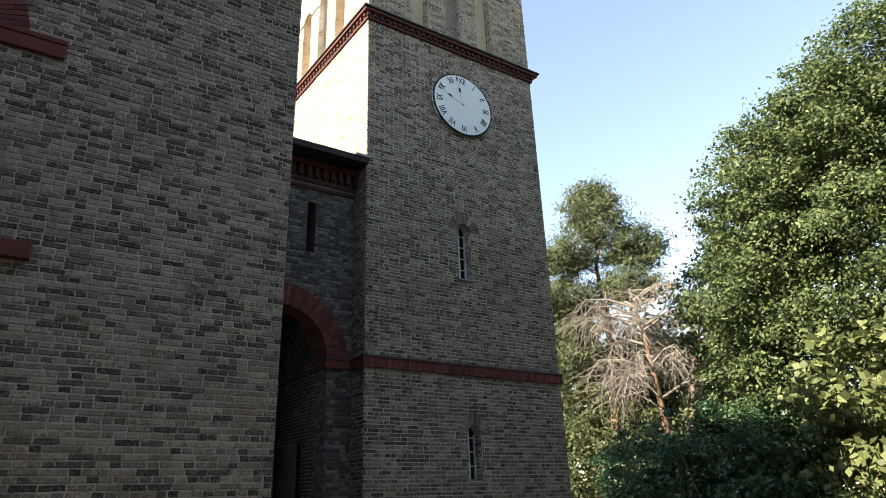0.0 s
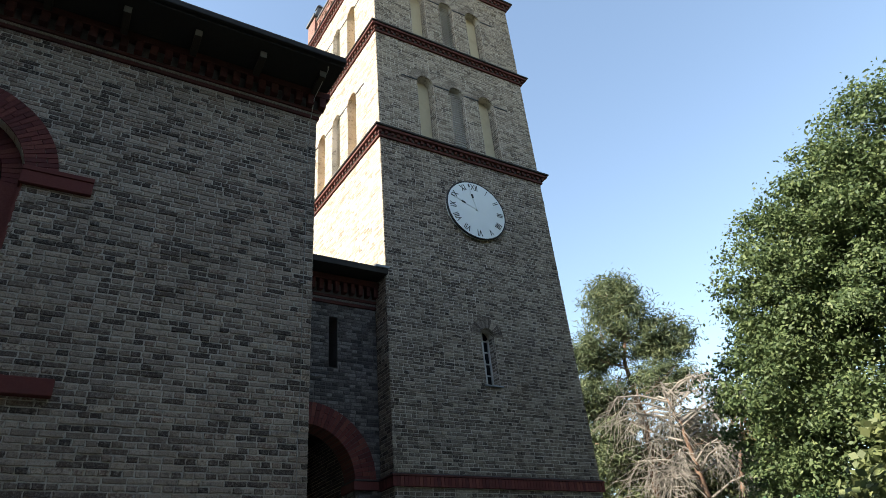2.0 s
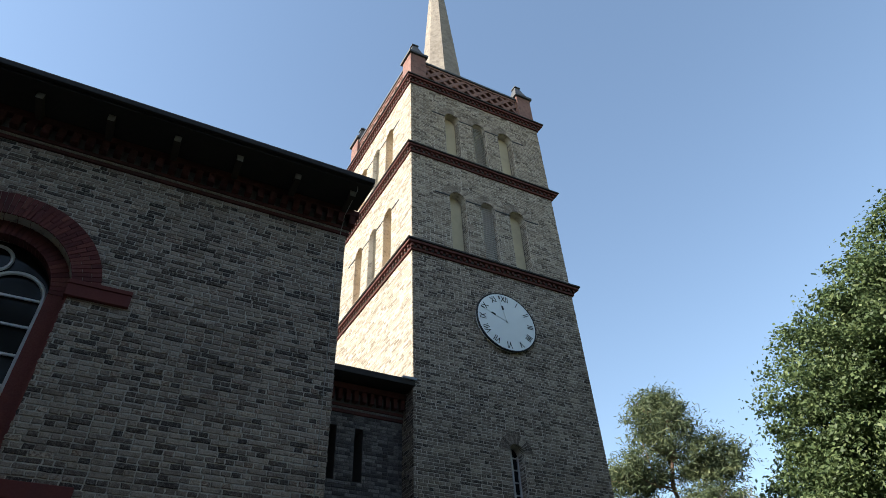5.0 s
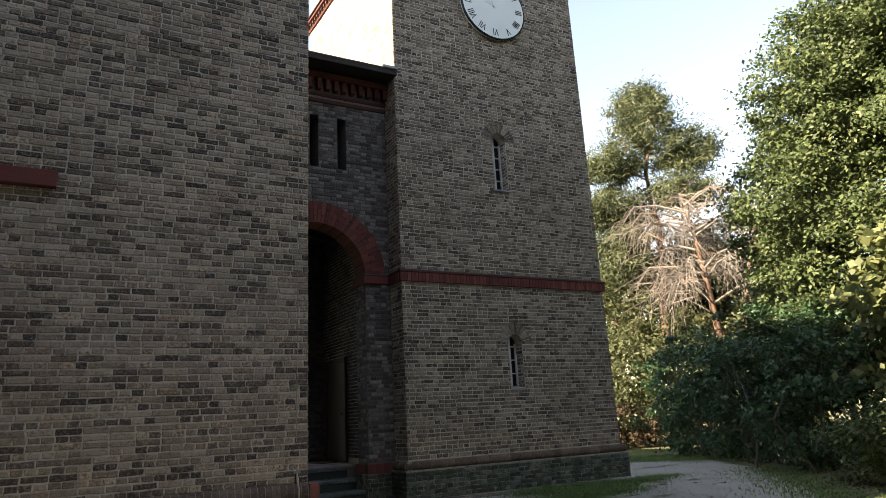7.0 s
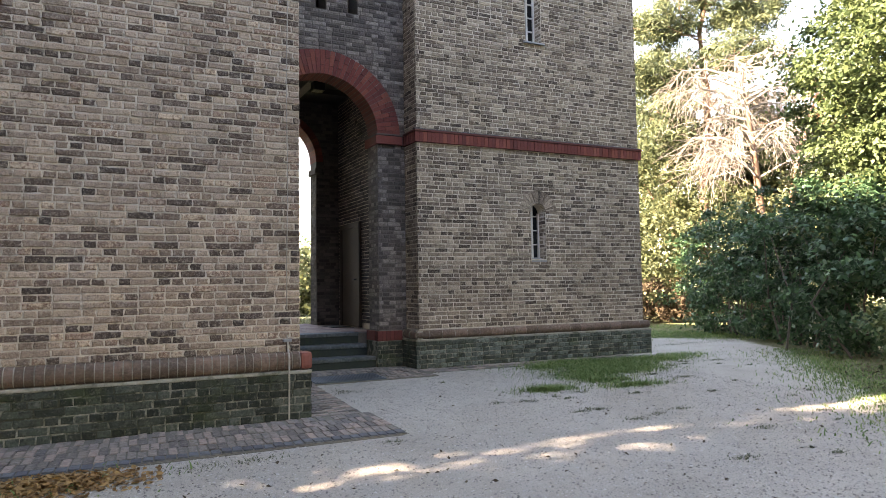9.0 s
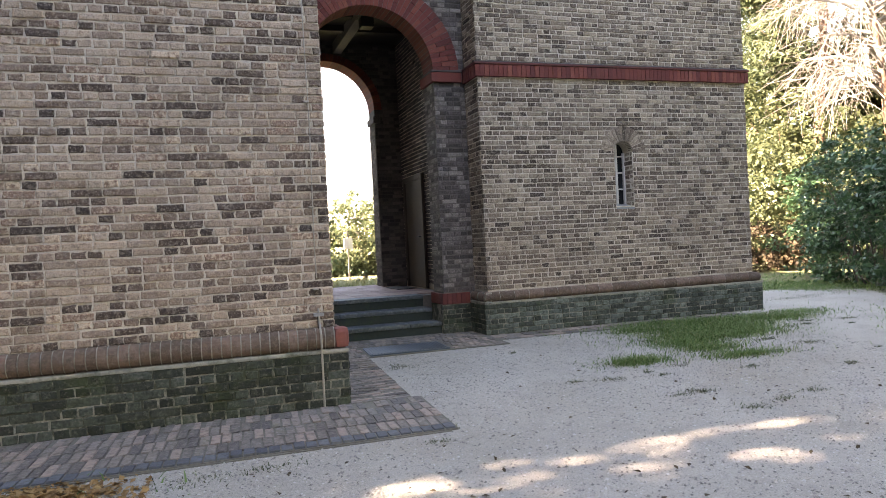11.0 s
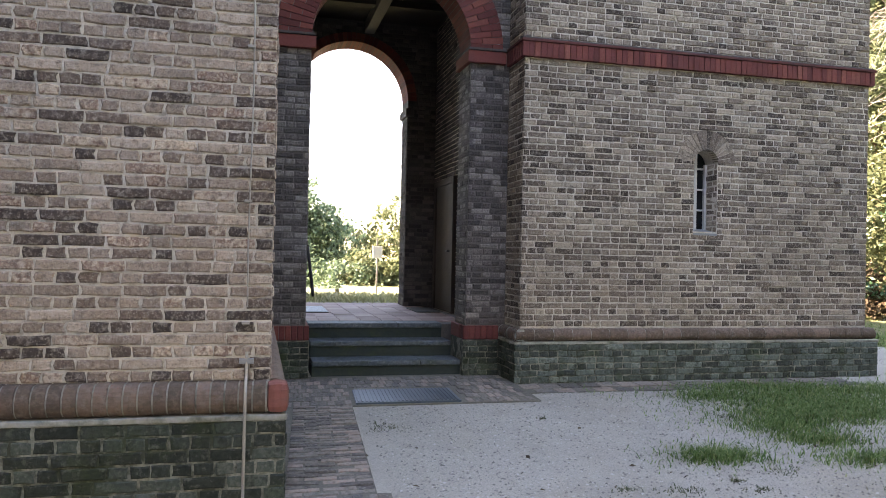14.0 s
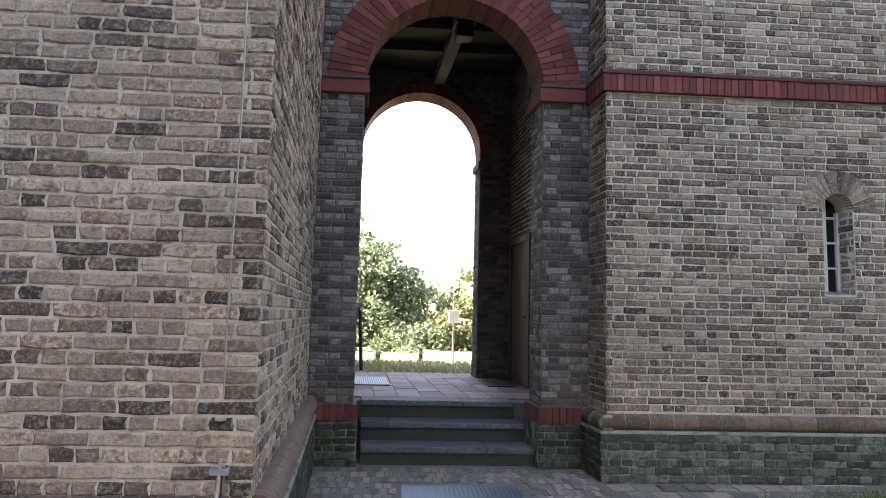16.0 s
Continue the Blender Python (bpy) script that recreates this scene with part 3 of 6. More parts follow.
add_box(fr, WC - 0.035, WC + 0.035, 0.36, 0.42, WSILL, WSPRING + 0.25, 0.006)
for sx in (-0.79, 0.74):
    add_box(fr, WC + sx, WC + sx + 0.05, 0.36, 0.42, WSILL, WSPRING, 0.006)
for zz in np.arange(WSILL + 0.42, WSPRING + 0.1, 0.42):
    add_box(fr, WC - 0.78, WC + 0.78, 0.375, 0.405, zz - 0.015, zz + 0.015)
for cx in (-0.39, 0.39):
    pts = [(WC + cx + 0.37 * math.cos(a), 0.39, WSPRING + 0.37 * math.sin(a)) for a in np.linspace(0, math.pi, 17)]
    tube(fr, pts, [0.03] * 17, 6)
pts = [(WC + 0.21 * math.cos(a), 0.39, WSPRING + 0.53 + 0.21 * math.sin(a)) for a in np.linspace(0, 2 * math.pi, 21)]
tube(fr, pts, [0.025] * 21, 6)
part("window_frame", fr, mat_white, win, "white painted bars")
part("pane", arch_prism(bmesh.new(), "y", WC, 0.80, WSILL, WSPRING, 0.42, 0.44), mat_glass, win, "dark glass")

# cornice under the eaves
corn = thing("nave_cornice", "red brick dentil cornice under the dark eaves", "cornice", kind="structure")
part("red_course", box(NAVE_L, NX + 0.03, -0.03, 0.2, 9.17, 9.232, 0.006), mat_red_darkened, corn)
part("pale_course", box(NAVE_L, NX + 0.035, -0.035, 0.2, 9.235, 9.285, 0.006), mat_brick, corn)
part("red_course", box(NAVE_L, NX + 0.06, -0.06, 0.2, 9.288, 9.345, 0.006), mat_red_darkened, corn)
part("top_course", box(NAVE_L, NX + 0.16, -0.16, 0.2, 9.572, 9.70, 0.01), mat_red_darkened, corn)
part("frieze_back", box(NAVE_L, NX + 0.04, -0.04, 0.2, 9.348, 9.57), mat_dark_brick, corn)
dm = bpy.data.meshes.new("dentil")
bm = box(-0.055, 0.055, -0.15, 0.0, 9.37, 9.57, 0.006)
bm.to_mesh(dm)
bm.free()
dm.materials.append(mat_red_darkened)
for k in range(60):
    ob = new("dentil", dm)
    ob.location = (NX + 0.05 - k * 0.205, 0, 0)
    ob.parent = corn

roof = thing("nave_roof", "low nave roof with wide dark overhanging eaves", "roof", kind="structure")
for side in (0, 1):
    bm = bmesh.new()
    e, r = (-0.82, NY1 / 2) if side == 0 else (NY1 + 0.82, NY1 / 2)
    pts = [(e, 9.735), (r, 10.70), (r, 10.82), (e, 9.855)]
    rr = [[bm.verts.new((x, y, z)) for y, z in pts] for x in (NAVE_L - 0.8, NX + 0.12)]
    for i in range(4):
        bm.faces.new((rr[0][i], rr[0][(i + 1) % 4], rr[1][(i + 1) % 4], rr[1][i]))
    bm.faces.new(rr[0]), bm.faces.new(list(reversed(rr[1])))
    bmesh.ops.recalc_face_normals(bm, faces=bm.faces)
    part("roof_slope", bm, mat_eave, roof)
part("gutter", box(NAVE_L - 0.8, NX + 0.12, -0.89, -0.822, 9.75, 9.87, 0.02), mat_eave, roof)
part("soffit", box(NAVE_L - 0.8, NX + 0.11, -0.82, -0.162, 9.702, 9.722), mat_eave, roof)
rm = bpy.data.meshes.new("rafter_end")
bm = box(-0.05, 0.05, -0.6, -0.17, 9.57, 9.698, 0.01)
bm.to_mesh(rm)
bm.free()
rm.materials.append(mat_dark_wood)
tip = bpy.data.meshes.new("rafter_tip")
bm = box(-0.052, 0.052, -0.613, -0.601, 9.575, 9.695, 0.004)
bm.to_mesh(tip)
bm.free()
tip.materials.append(mat_pale_wood)
for k in range(24):
    ob = new("rafter_end", rm)
    ob.location = (NX - 0.12 - k * 0.98, 0, 0)
    ob.parent = roof
    o2 = new("rafter_tip", tip)
    o2.parent = ob

# ---- tower ----
TC = (TX0 + TX1) / 2
NICHES = [(TC - 1.03, 0.265), (TC, 0.245), (TC + 1.03, 0.28)]
STAGES = [(12.90, 15.10, 12.46, 12.84), (16.86, 18.94, 16.43, 16.80)]     # sill, springing, cornice below


def tower_hole(z, centres):
    out = []
    for sill, spring, *_ in STAGES:
        for c, half in centres:
            if sill - 0.1 < z < spring:
                out.append((c - half, c + half))
            elif spring <= z < spring + half:
                h = math.sqrt(half ** 2 - (z - spring) ** 2)
                out.append((c - h, c + h))
    return out


SMALL = [(5.595, 0.172, 1.93, 2.85), (5.58, 0.185, 6.24, 7.43)]


def front_hole(z):
    out = tower_hole(z, NICHES)
    for c, half, z0, spring in SMALL:
        if z0 - 0.05 < z < spring + 0.02:
            out.append((c - half, c + half))
        elif spring <= z < spring + 0.36:
            h = math.sqrt(0.36 ** 2 - (z - spring) ** 2)
            out.append((c - h, c + h))
    return out


tower = thing("wall_tower", "square brick bell tower with red string courses", "tower", kind="structure")
NY = [(TY0 + TY1) / 2 + d for d in (-1.03, 0, 1.03)]
SIDE = [(y, 0.265) for y in NY]
cutters = []
for sill, spring, *_ in STAGES:
    for c, half in NICHES:
        cutters.append(arch_prism(bmesh.new(), "y", c, half, sill - 0.08, spring, TY0 - 0.5, TY0 + 0.32))
    for c, half in SIDE:
        cutters.append(arch_prism(bmesh.new(), "x", c, half, sill - 0.08, spring, TX0 - 0.5, TX0 + 0.32))
for c, half, z0, spring in SMALL:
    cutters.append(arch_prism(bmesh.new(), "y", c, half, z0, spring, TY0 - 0.5, TY0 + 0.36))
part("tower_core", cut(box(TX0 + 0.006, TX1 - 0.006, TY0 + 0.006, TY1 - 0.006, 0, 20.2), cutters), mat_mortar, tower)
tower_near = []
for za, zb in ((0.68, 4.03), (4.295, 12.55), (12.85, 16.52), (16.81, 20.14)):
    front = course_rows(TX0, TX1, za, zb, front_hole)
    tower_near += [r for r in front if r[0] < TX0 + 1.75 and r[1] < 3.0]
    brick_sheet("brickwork", [r for r in front if r[0] >= TX0 + 1.75 or r[1] >= 3.0], (0, TY0 + 0.006), (1, 0), mat_upper if za > 12 else mat_brick, tower, worn=za < 5)
    west = [(-u - w, z, w, h) for u, z, w, h in course_rows(TY0, TY1, za, zb, lambda z: tower_hole(z, SIDE))]
    # tower brick inside the passage takes the dark copy, shade in its colour
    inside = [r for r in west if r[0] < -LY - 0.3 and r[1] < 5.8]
    # west face above the link roof: sunlight put into a paler brick colour
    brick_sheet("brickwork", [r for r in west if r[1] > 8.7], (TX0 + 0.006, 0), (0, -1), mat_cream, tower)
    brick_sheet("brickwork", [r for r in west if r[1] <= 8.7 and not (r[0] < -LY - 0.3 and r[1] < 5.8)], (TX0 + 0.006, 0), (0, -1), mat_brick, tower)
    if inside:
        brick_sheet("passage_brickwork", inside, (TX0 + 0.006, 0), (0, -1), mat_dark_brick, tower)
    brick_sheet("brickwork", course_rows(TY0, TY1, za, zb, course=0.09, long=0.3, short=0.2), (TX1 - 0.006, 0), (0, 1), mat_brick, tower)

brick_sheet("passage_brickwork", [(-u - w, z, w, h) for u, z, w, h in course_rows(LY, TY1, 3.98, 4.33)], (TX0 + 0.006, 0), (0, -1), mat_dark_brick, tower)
# plinth, moulded course, first string course
part("plinth_core", box(TX0 - 0.094, TX1 + 0.1, TY0 - 0.094, TY1 + 0.1, -0.3, 0.475), mat_plinth_mortar, tower)
part("plinth_cap", box(TX0 - 0.105, TX1 + 0.11, TY0 - 0.105, TY1 + 0.11, 0.475, 0.505, 0.006), mat_plinth_cap, tower)
tp_rows = course_rows(TX0 - 0.1, TX1 + 0.1, 0.0, 0.475, course=0.079)
brick_sheet("plinth_bricks", [(-u - w, z, w, h) for u, z, w, h in course_rows(TY0 - 0.1, LY, 0.0, 0.475, course=0.079)], (TX0 - 0.094, 0), (0, -1), mat_plinth, tower)
roll_run(tower, TX0 - 0.08, TX1 + 0.08, TY0, "x", 0.505, 0.66, 0.1, step=0.25)
roll_run(tower, TY0 - 0.08, LY, TX0, "y", 0.505, 0.66, 0.1, step=0.25)


def soldier_band(parent, a, b, base, along, z0, z1, out, width=0.078, gap=0.003, material=mat_red_piece):
    pool = []
    for _ in range(4):
        bm = box(-width / 2 + gap, width / 2 - gap, -out + rng.normal(0, 0.002), 0.05, z0, z1, 0.004) if along == "x" else \
            box(-out + rng.normal(0, 0.002), 0.05, -width / 2 + gap, width / 2 - gap, z0, z1, 0.004)
        me = bpy.data.meshes.new("band_brick")
        bm.to_mesh(me)
        bm.free()
        me.materials.append(material)
        pool.append(me)
    n = round((b - a) / width)
    for k in range(n):
        ob = new("band_brick", pool[int(rng.integers(4))])
        s = a + (k + 0.5) * (b - a) / n
        ob.location = bent((s, base, 0) if along == "x" else (base, s, 0))
        ob.parent = parent


soldier_band(tower, TX0 - 0.045, TX1 + 0.045, TY0, "x", 4.04, 4.222, 0.045)
soldier_band(tower, TY0 - 0.04, LY, TX0, "y", 4.04, 4.222, 0.045)
part("string_course", box(TX0 - 0.06, TX1 + 0.06, TY0 - 0.06, TY0 + 0.2, 4.226, 4.26, 0.008), mat_red_darkened, tower)
part("string_course", box(TX0 - 0.06, TX0 + 0.2, TY0 + 0.2, LY, 4.226, 4.26, 0.008), mat_red_darkened, tower)
part("weathering", profile_run(bmesh.new(), [(-0.05, 4.263), (0.045, 4.263), (0.045, 4.272), (0.0, 4.297), (-0.05, 4.297)], "x", TX0 - 0.05, TX1 + 0.05, TY0), mat_dark_brick, tower)
part("weathering", profile_run(bmesh.new(), [(-0.05, 4.263), (0.045, 4.263), (0.045, 4.272), (0.0, 4.297), (-0.05, 4.297)], "y", TY0 - 0.05, LY, TX0), mat_dark_brick, tower)


def tower_ring(name, out, z0, z1, mat, bev=0.012):
    part(name, box(TX0 - out, TX1 + out, TY0 - out, TY1 + out, z0, z1, bev), mat, tower)


for z0, z1 in ((12.55, 12.84), (16.52, 16.80), (20.14, 20.46)):
    h = z1 - z0
    tower_ring("cornice_course", 0.05, z0, z0 + 0.24 * h, mat_red_darkened, 0.006)
    tower_ring("cornice_back", 0.06, z0 + 0.245 * h, z0 + 0.56 * h, mat_dark_brick, 0.004)
    soldier_band(tower, TX0 - 0.11, TX1 + 0.11, TY0, "x", z0 + 0.25 * h, z0 + 0.55 * h, 0.11, 0.17, 0.045, mat_red_darkened)
    soldier_band(tower, TY0 - 0.06, TY1 + 0.11, TX0, "y", z0 + 0.25 * h, z0 + 0.55 * h, 0.11, 0.17, 0.045, mat_red_darkened)
    tower_ring("cornice_course", 0.16, z0 + 0.565 * h, z0 + 0.82 * h, mat_red_darkened, 0.008)
    tower_ring("cornice_slab", 0.2, z0 + 0.825 * h, z1, mat_eave, 0.008)

for sill, spring, *_ in STAGES:
    for i, (c, half) in enumerate(NICHES):
        ring("niche_arch", c, spring, half, half + 0.26, "y", TY0 - 0.004, TY0 + 0.06, mat_upper, tower, pieces=False, split=False)
        brick_sheet("niche_reveal", course_rows(TY0 + 0.01, TY0 + 0.3, sill, spring), (c - half, 0), (0, 1), mat_upper, tower, proud=0.004)
        brick_sheet("niche_reveal", [(-u - w, z, w, h) for u, z, w, h in course_rows(TY0 + 0.01, TY0 + 0.3, sill, spring)], (c + half, 0), (0, -1), mat_upper, tower, proud=0.004)
        if i != 1:
            part("niche_panel", arch_prism(bmesh.new(), "y", c, half - 0.01, sill - 0.06, spring, TY0 + 0.27, TY0 + 0.31), mat_plaster, tower, "ochre rendered blind panel")
        else:
            for z in np.arange(sill + 0.03, spring + half * 0.8, 0.085):
                hw = half - 0.005 if z < spring else math.sqrt(max(0.0, half ** 2 - (z - spring) ** 2)) - 0.005
                bm = box(c - hw, c + hw, TY0 + 0.16, TY0 + 0.18, -0.045, 0.045)
                bmesh.ops.rotate(bm, verts=bm.verts, cent=(c, TY0 + 0.17, 0), matrix=Matrix.Rotation(radians(-28), 3, "X"))
                bmesh.ops.translate(bm, verts=bm.verts, vec=(0, 0, z))
                part("louvre_slat", bm, mat_louvre, tower)
    for i, (c, half) in enumerate(SIDE):
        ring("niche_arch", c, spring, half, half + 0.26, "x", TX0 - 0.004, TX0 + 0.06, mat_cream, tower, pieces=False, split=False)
        if i != 1:
            part("niche_panel", arch_prism(bmesh.new(), "x", c, half - 0.01, sill - 0.06, spring, TX0 + 0.27, TX0 + 0.31), mat_ochre, tower, "ochre rendered blind panel")
        else:
            for z in np.arange(sill + 0.03, spring + half * 0.8, 0.085):
                hw = half - 0.005 if z < spring else math.sqrt(max(0.0, half ** 2 - (z - spring) ** 2)) - 0.005
                bm = box(TX0 + 0.16, TX0 + 0.18, c - hw, c + hw, -0.045, 0.045)
                bmesh.ops.rotate(bm, verts=bm.verts, cent=(TX0 + 0.17, c, 0), matrix=Matrix.Rotation(radians(28), 3, "Y"))
                bmesh.ops.translate(bm, verts=bm.verts, vec=(0, 0, z))
                part("louvre_slat", bm, mat_louvre, tower)
    # thin string at the springing, between the niches
    spans = [TX0] + [v for c, h in NICHES for v in (c - h, c + h)] + [TX1]
    for a, b in zip(spans[0::2], spans[1::2]):
        a2, b2 = max(a, TX0 + 0.75), min(b, TX1 - 0.75)
        part("impost_string", box(a2, b2, TY0 - 0.022, TY0 + 0.05, spring + 0.0, spring + 0.035, 0.004), mat_slate, tower)
    spans = [TY0] + [v for c, h in SIDE for v in (c - h, c + h)] + [TY1]
    for a, b in zip(spans[0::2], spans[1::2]):
        a2, b2 = max(a, TY0 + 0.75), min(b, TY1 - 0.75)
        part("impost_string", box(TX0 - 0.022, TX0 + 0.05, a2, b2, spring + 0.0, spring + 0.035, 0.004), mat_slate, tower)

# parapet: corner piers, pierced brick lattice, coping, spire
para = thing("tower_parapet", "pierced red brick parapet with corner piers and finials", "parapet", kind="structure")
PZ0, PZ1 = 20.46, 21.80
mat_par = surface("weathered_parapet_brick", [(0, (0.1, 0.045, 0.038)), (0.5, (0.19, 0.1, 0.082)), (1, (0.28, 0.19, 0.155))], 0.9, "", (30, 0.9), (7, 0.48, 0.66, (0.06, 0.04, 0.036), 0.7), 0.6, 50)
for px in (TX0 + 0.02, TX1 - 0.62):
    for py in (TY0 + 0.02, TY1 - 0.62):
        pier = part("pier", box(px, px + 0.6, py, py + 0.6, PZ0, 22.05, 0.015), mat_par, para)
        part("pier_cap", box(px - 0.07, px + 0.67, py - 0.07, py + 0.67, 22.053, 22.18, 0.02), mat_slate, pier)
        bm = bmesh.new()
        cx, cy = px + 0.3, py + 0.3
        for w, za, zb, w2 in ((0.29, 22.182, 22.98, 0.09), (0.13, 22.982, 23.05, 0.12), (0.09, 23.052, 23.22, 0.03)):
            lo = [bm.verts.new((cx + sx * w, cy + sy * w, za)) for sx, sy in ((-1, -1), (1, -1), (1, 1), (-1, 1))]
            hi = [bm.verts.new((cx + sx * w2, cy + sy * w2, zb)) for sx, sy in ((-1, -1), (1, -1), (1, 1), (-1, 1))]
            for i in range(4):
                bm.faces.new((lo[i], lo[(i + 1) % 4], hi[(i + 1) % 4], hi[i]))
            bm.faces.new(list(reversed(lo))), bm.faces.new(hi)
        part("finial", bm, mat_slate, pier)


def lattice(along, a, b, base):
    """Crossing brick bars that leave rows of quatrefoil openings."""
    bm = bmesh.new()
    w, z0, z1 = 0.068, PZ0 + 0.10, PZ1 - 0.02
    pitch = 0.5
    n = int(round((b - a) / pitch))
    pitch = (b - a) / n
    hgt = z1 - z0
    for k in range(-4, n + 4):
        for slope in (1, -1):
            u0, u1 = a + k * pitch, a + k * pitch + slope * hgt
            ta, tb = 0.0, 1.0
            lo, hi = min(u0, u1), max(u0, u1)
            if hi <= a or lo >= b:
                continue
            f = lambda u: (u - u0) / (u1 - u0)
            tt = sorted((f(max(a, lo)), f(min(b, hi))))
            ta, tb = max(0, tt[0]), min(1, tt[1])
            if tb - ta < 0.05:
                continue
            p, q = (u0 + ta * (u1 - u0), z0 + ta * hgt), (u0 + tb * (u1 - u0), z0 + tb * hgt)
            d = Vector((q[0] - p[0], q[1] - p[1])).normalized() * w
            nrm = Vector((-d.y, d.x))
            quad = [Vector(p) + nrm, Vector(q) + nrm, Vector(q) - nrm, Vector(p) - nrm]
            off = 0.0 if slope == 1 else 0.006
            vs = [[bm.verts.new((c.x, base + y, c.y) if along == "x" else (base + y, c.x, c.y)) for c in quad] for y in (off, 0.22 - off)]
            bm.faces.new(vs[0]), bm.faces.new(list(reversed(vs[1])))
            for i in range(4):
                bm.faces.new((vs[0][i], vs[0][(i + 1) % 4], vs[1][(i + 1) % 4], vs[1][i]))
    bmesh.ops.recalc_face_normals(bm, faces=bm.faces)
    part("lattice", bm, mat_par, para)
    for za, zb, o in ((PZ0, PZ0 + 0.12, 0.02), (PZ1 - 0.10, PZ1, 0.02)):
        part("rail_course", box(a, b, base - o, base + 0.24, za, zb, 0.008) if along == "x" else box(base - o, base + 0.24, a, b, za, zb, 0.008), mat_par, para)
    part("coping", box(a, b, base - 0.06, base + 0.28, PZ1 + 0.003, PZ1 + 0.10, 0.015) if along == "x" else box(base - 0.06, base + 0.28, a, b, PZ1 + 0.003, PZ1 + 0.10, 0.015), mat_slate, para)


lattice("x", TX0 + 0.63, TX1 - 0.63, TY0 + 0.12)
lattice("x", TX0 + 0.63, TX1 - 0.63, TY1 - 0.36)
lattice("y", TY0 + 0.63, TY1 - 0.63, TX0 + 0.12)
lattice("y", TY0 + 0.63, TY1 - 0.63, TX1 - 0.36)
spire = bmesh.new()
cx, cy = TC + 0.3, (TY0 + TY1) / 2
lev = [(20.2, 1.05), (24.5, 0.9), (31.5, 0.45), (36.8, 0.05)]
rings_ = [[spire.verts.new((cx + r * math.cos(a), cy + r * math.sin(a), z)) for a in np.linspace(math.pi / 8, 2 * math.pi + math.pi / 8, 8, endpoint=False)] for z, r in lev]
for p, q in zip(rings_, rings_[1:]):
    for i in range(8):
        spire.faces.new((p[i], p[(i + 1) % 8], q[(i + 1) % 8], q[i]))
spire.faces.new(rings_[-1])
tagged(part("spire", spire, mat_spire), "slender octagonal pale brick spire on the tower", "spire", kind="structure")

# small tower windows
for n, (c, half, z0, spring) in enumerate(SMALL):
    w = thing(f"window_{n + 1}", "narrow round-headed tower window with white frame", "window", kind="structure")
    ring("arch_brick", c, spring, half, half + 0.25, "y", TY0 - 0.006, TY0 + 0.1, mat_brick_piece, w, thick=0.06, split=False)
    bm = bmesh.new()
    add_box(bm, c - half + 0.002, c - half + 0.03, TY0 + 0.22, TY0 + 0.26, z0, spring, 0.003)
    add_box(bm, c - 0.02, c + 0.02, TY0 + 0.21, TY0 + 0.26, z0, spring + half * 0.96, 0.003)
    add_box(bm, c + half - 0.03, c + half - 0.002, TY0 + 0.22, TY0 + 0.26, z0, spring, 0.003)
    for z in np.arange(z0 + 0.3, spring + 0.05, 0.28):
        add_box(bm, c - half, c + half, TY0 + 0.225, TY0 + 0.255, z - 0.011, z + 0.011)
    part("window_frame", bm, mat_frame, w, "weathered white painted frame")
    part("pane", arch_prism(bmesh.new(), "y", c, half, z0, spring, TY0 + 0.262, TY0 + 0.275), mat_glass, w, "dark glass")
    bm = bmesh.new()
    profile_run(bm, [(-0.24, z0 + 0.045), (-0.24, z0 - 0.03), (0.05 if n else 0.0, z0 - 0.05), (0.05 if n else 0.0, z0 - 0.02)], "x", c - half - (0.05 if n else 0), c + half + (0.05 if n else 0), TY0)
    part("sill", bm, mat_lead, w, "grey lead sill")
    brick_sheet("reveal_bricks", [(-u - v, z, v, h) for u, z, v, h in course_rows(TY0 + 0.01, TY0 + 0.22, z0, spring)], (c + half, 0), (0, -1), mat_brick, w, proud=0.003)

# ---- link with the archway ----
AC, AH, ASP = 1.505, 1.015, 4.235
BC, BH, BSP = 1.505, 1.015, 4.385
link = thing("wall_link", "shaded brick link with a red-arched open passage", "wall", kind="structure")
SL = [(1.195 + 0.288, 0.092), (1.78 + 0.288, 0.092)]
cs = [arch_prism(bmesh.new(), "y", AC, AH, -0.5, ASP, LY - 0.5, LY + 1.0, 28)]
for c, h in SL:
    cs.append(box(c - h, c + h, LY - 0.5, LY + 1.0, 6.43, 7.56))
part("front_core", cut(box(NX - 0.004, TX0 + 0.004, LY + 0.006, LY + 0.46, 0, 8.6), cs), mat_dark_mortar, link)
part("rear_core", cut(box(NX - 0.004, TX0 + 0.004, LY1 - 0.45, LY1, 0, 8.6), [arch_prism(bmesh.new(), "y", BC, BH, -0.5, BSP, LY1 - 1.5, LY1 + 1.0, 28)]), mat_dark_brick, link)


def link_hole(z):
    out = []
    if z < ASP:
        out.append((AC - AH, AC + AH))
    elif z < ASP + 1.36:
        h = math.sqrt(1.36 ** 2 - (z - ASP) ** 2)
        out.append((AC - h, AC + h))
    if 6.43 < z < 7.56:
        out += [(c - h, c + h) for c, h in SL]
    return out


# Link brick copied darker: the shade of its recess is in the colour.
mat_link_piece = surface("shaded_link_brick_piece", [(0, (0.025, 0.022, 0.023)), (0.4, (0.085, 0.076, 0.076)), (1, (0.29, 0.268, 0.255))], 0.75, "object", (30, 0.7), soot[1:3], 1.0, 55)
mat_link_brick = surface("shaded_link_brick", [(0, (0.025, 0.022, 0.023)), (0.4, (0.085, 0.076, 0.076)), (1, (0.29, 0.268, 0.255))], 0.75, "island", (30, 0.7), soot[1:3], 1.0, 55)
link_near = course_rows(NX, TX0, 0.66, 4.06, link_hole)
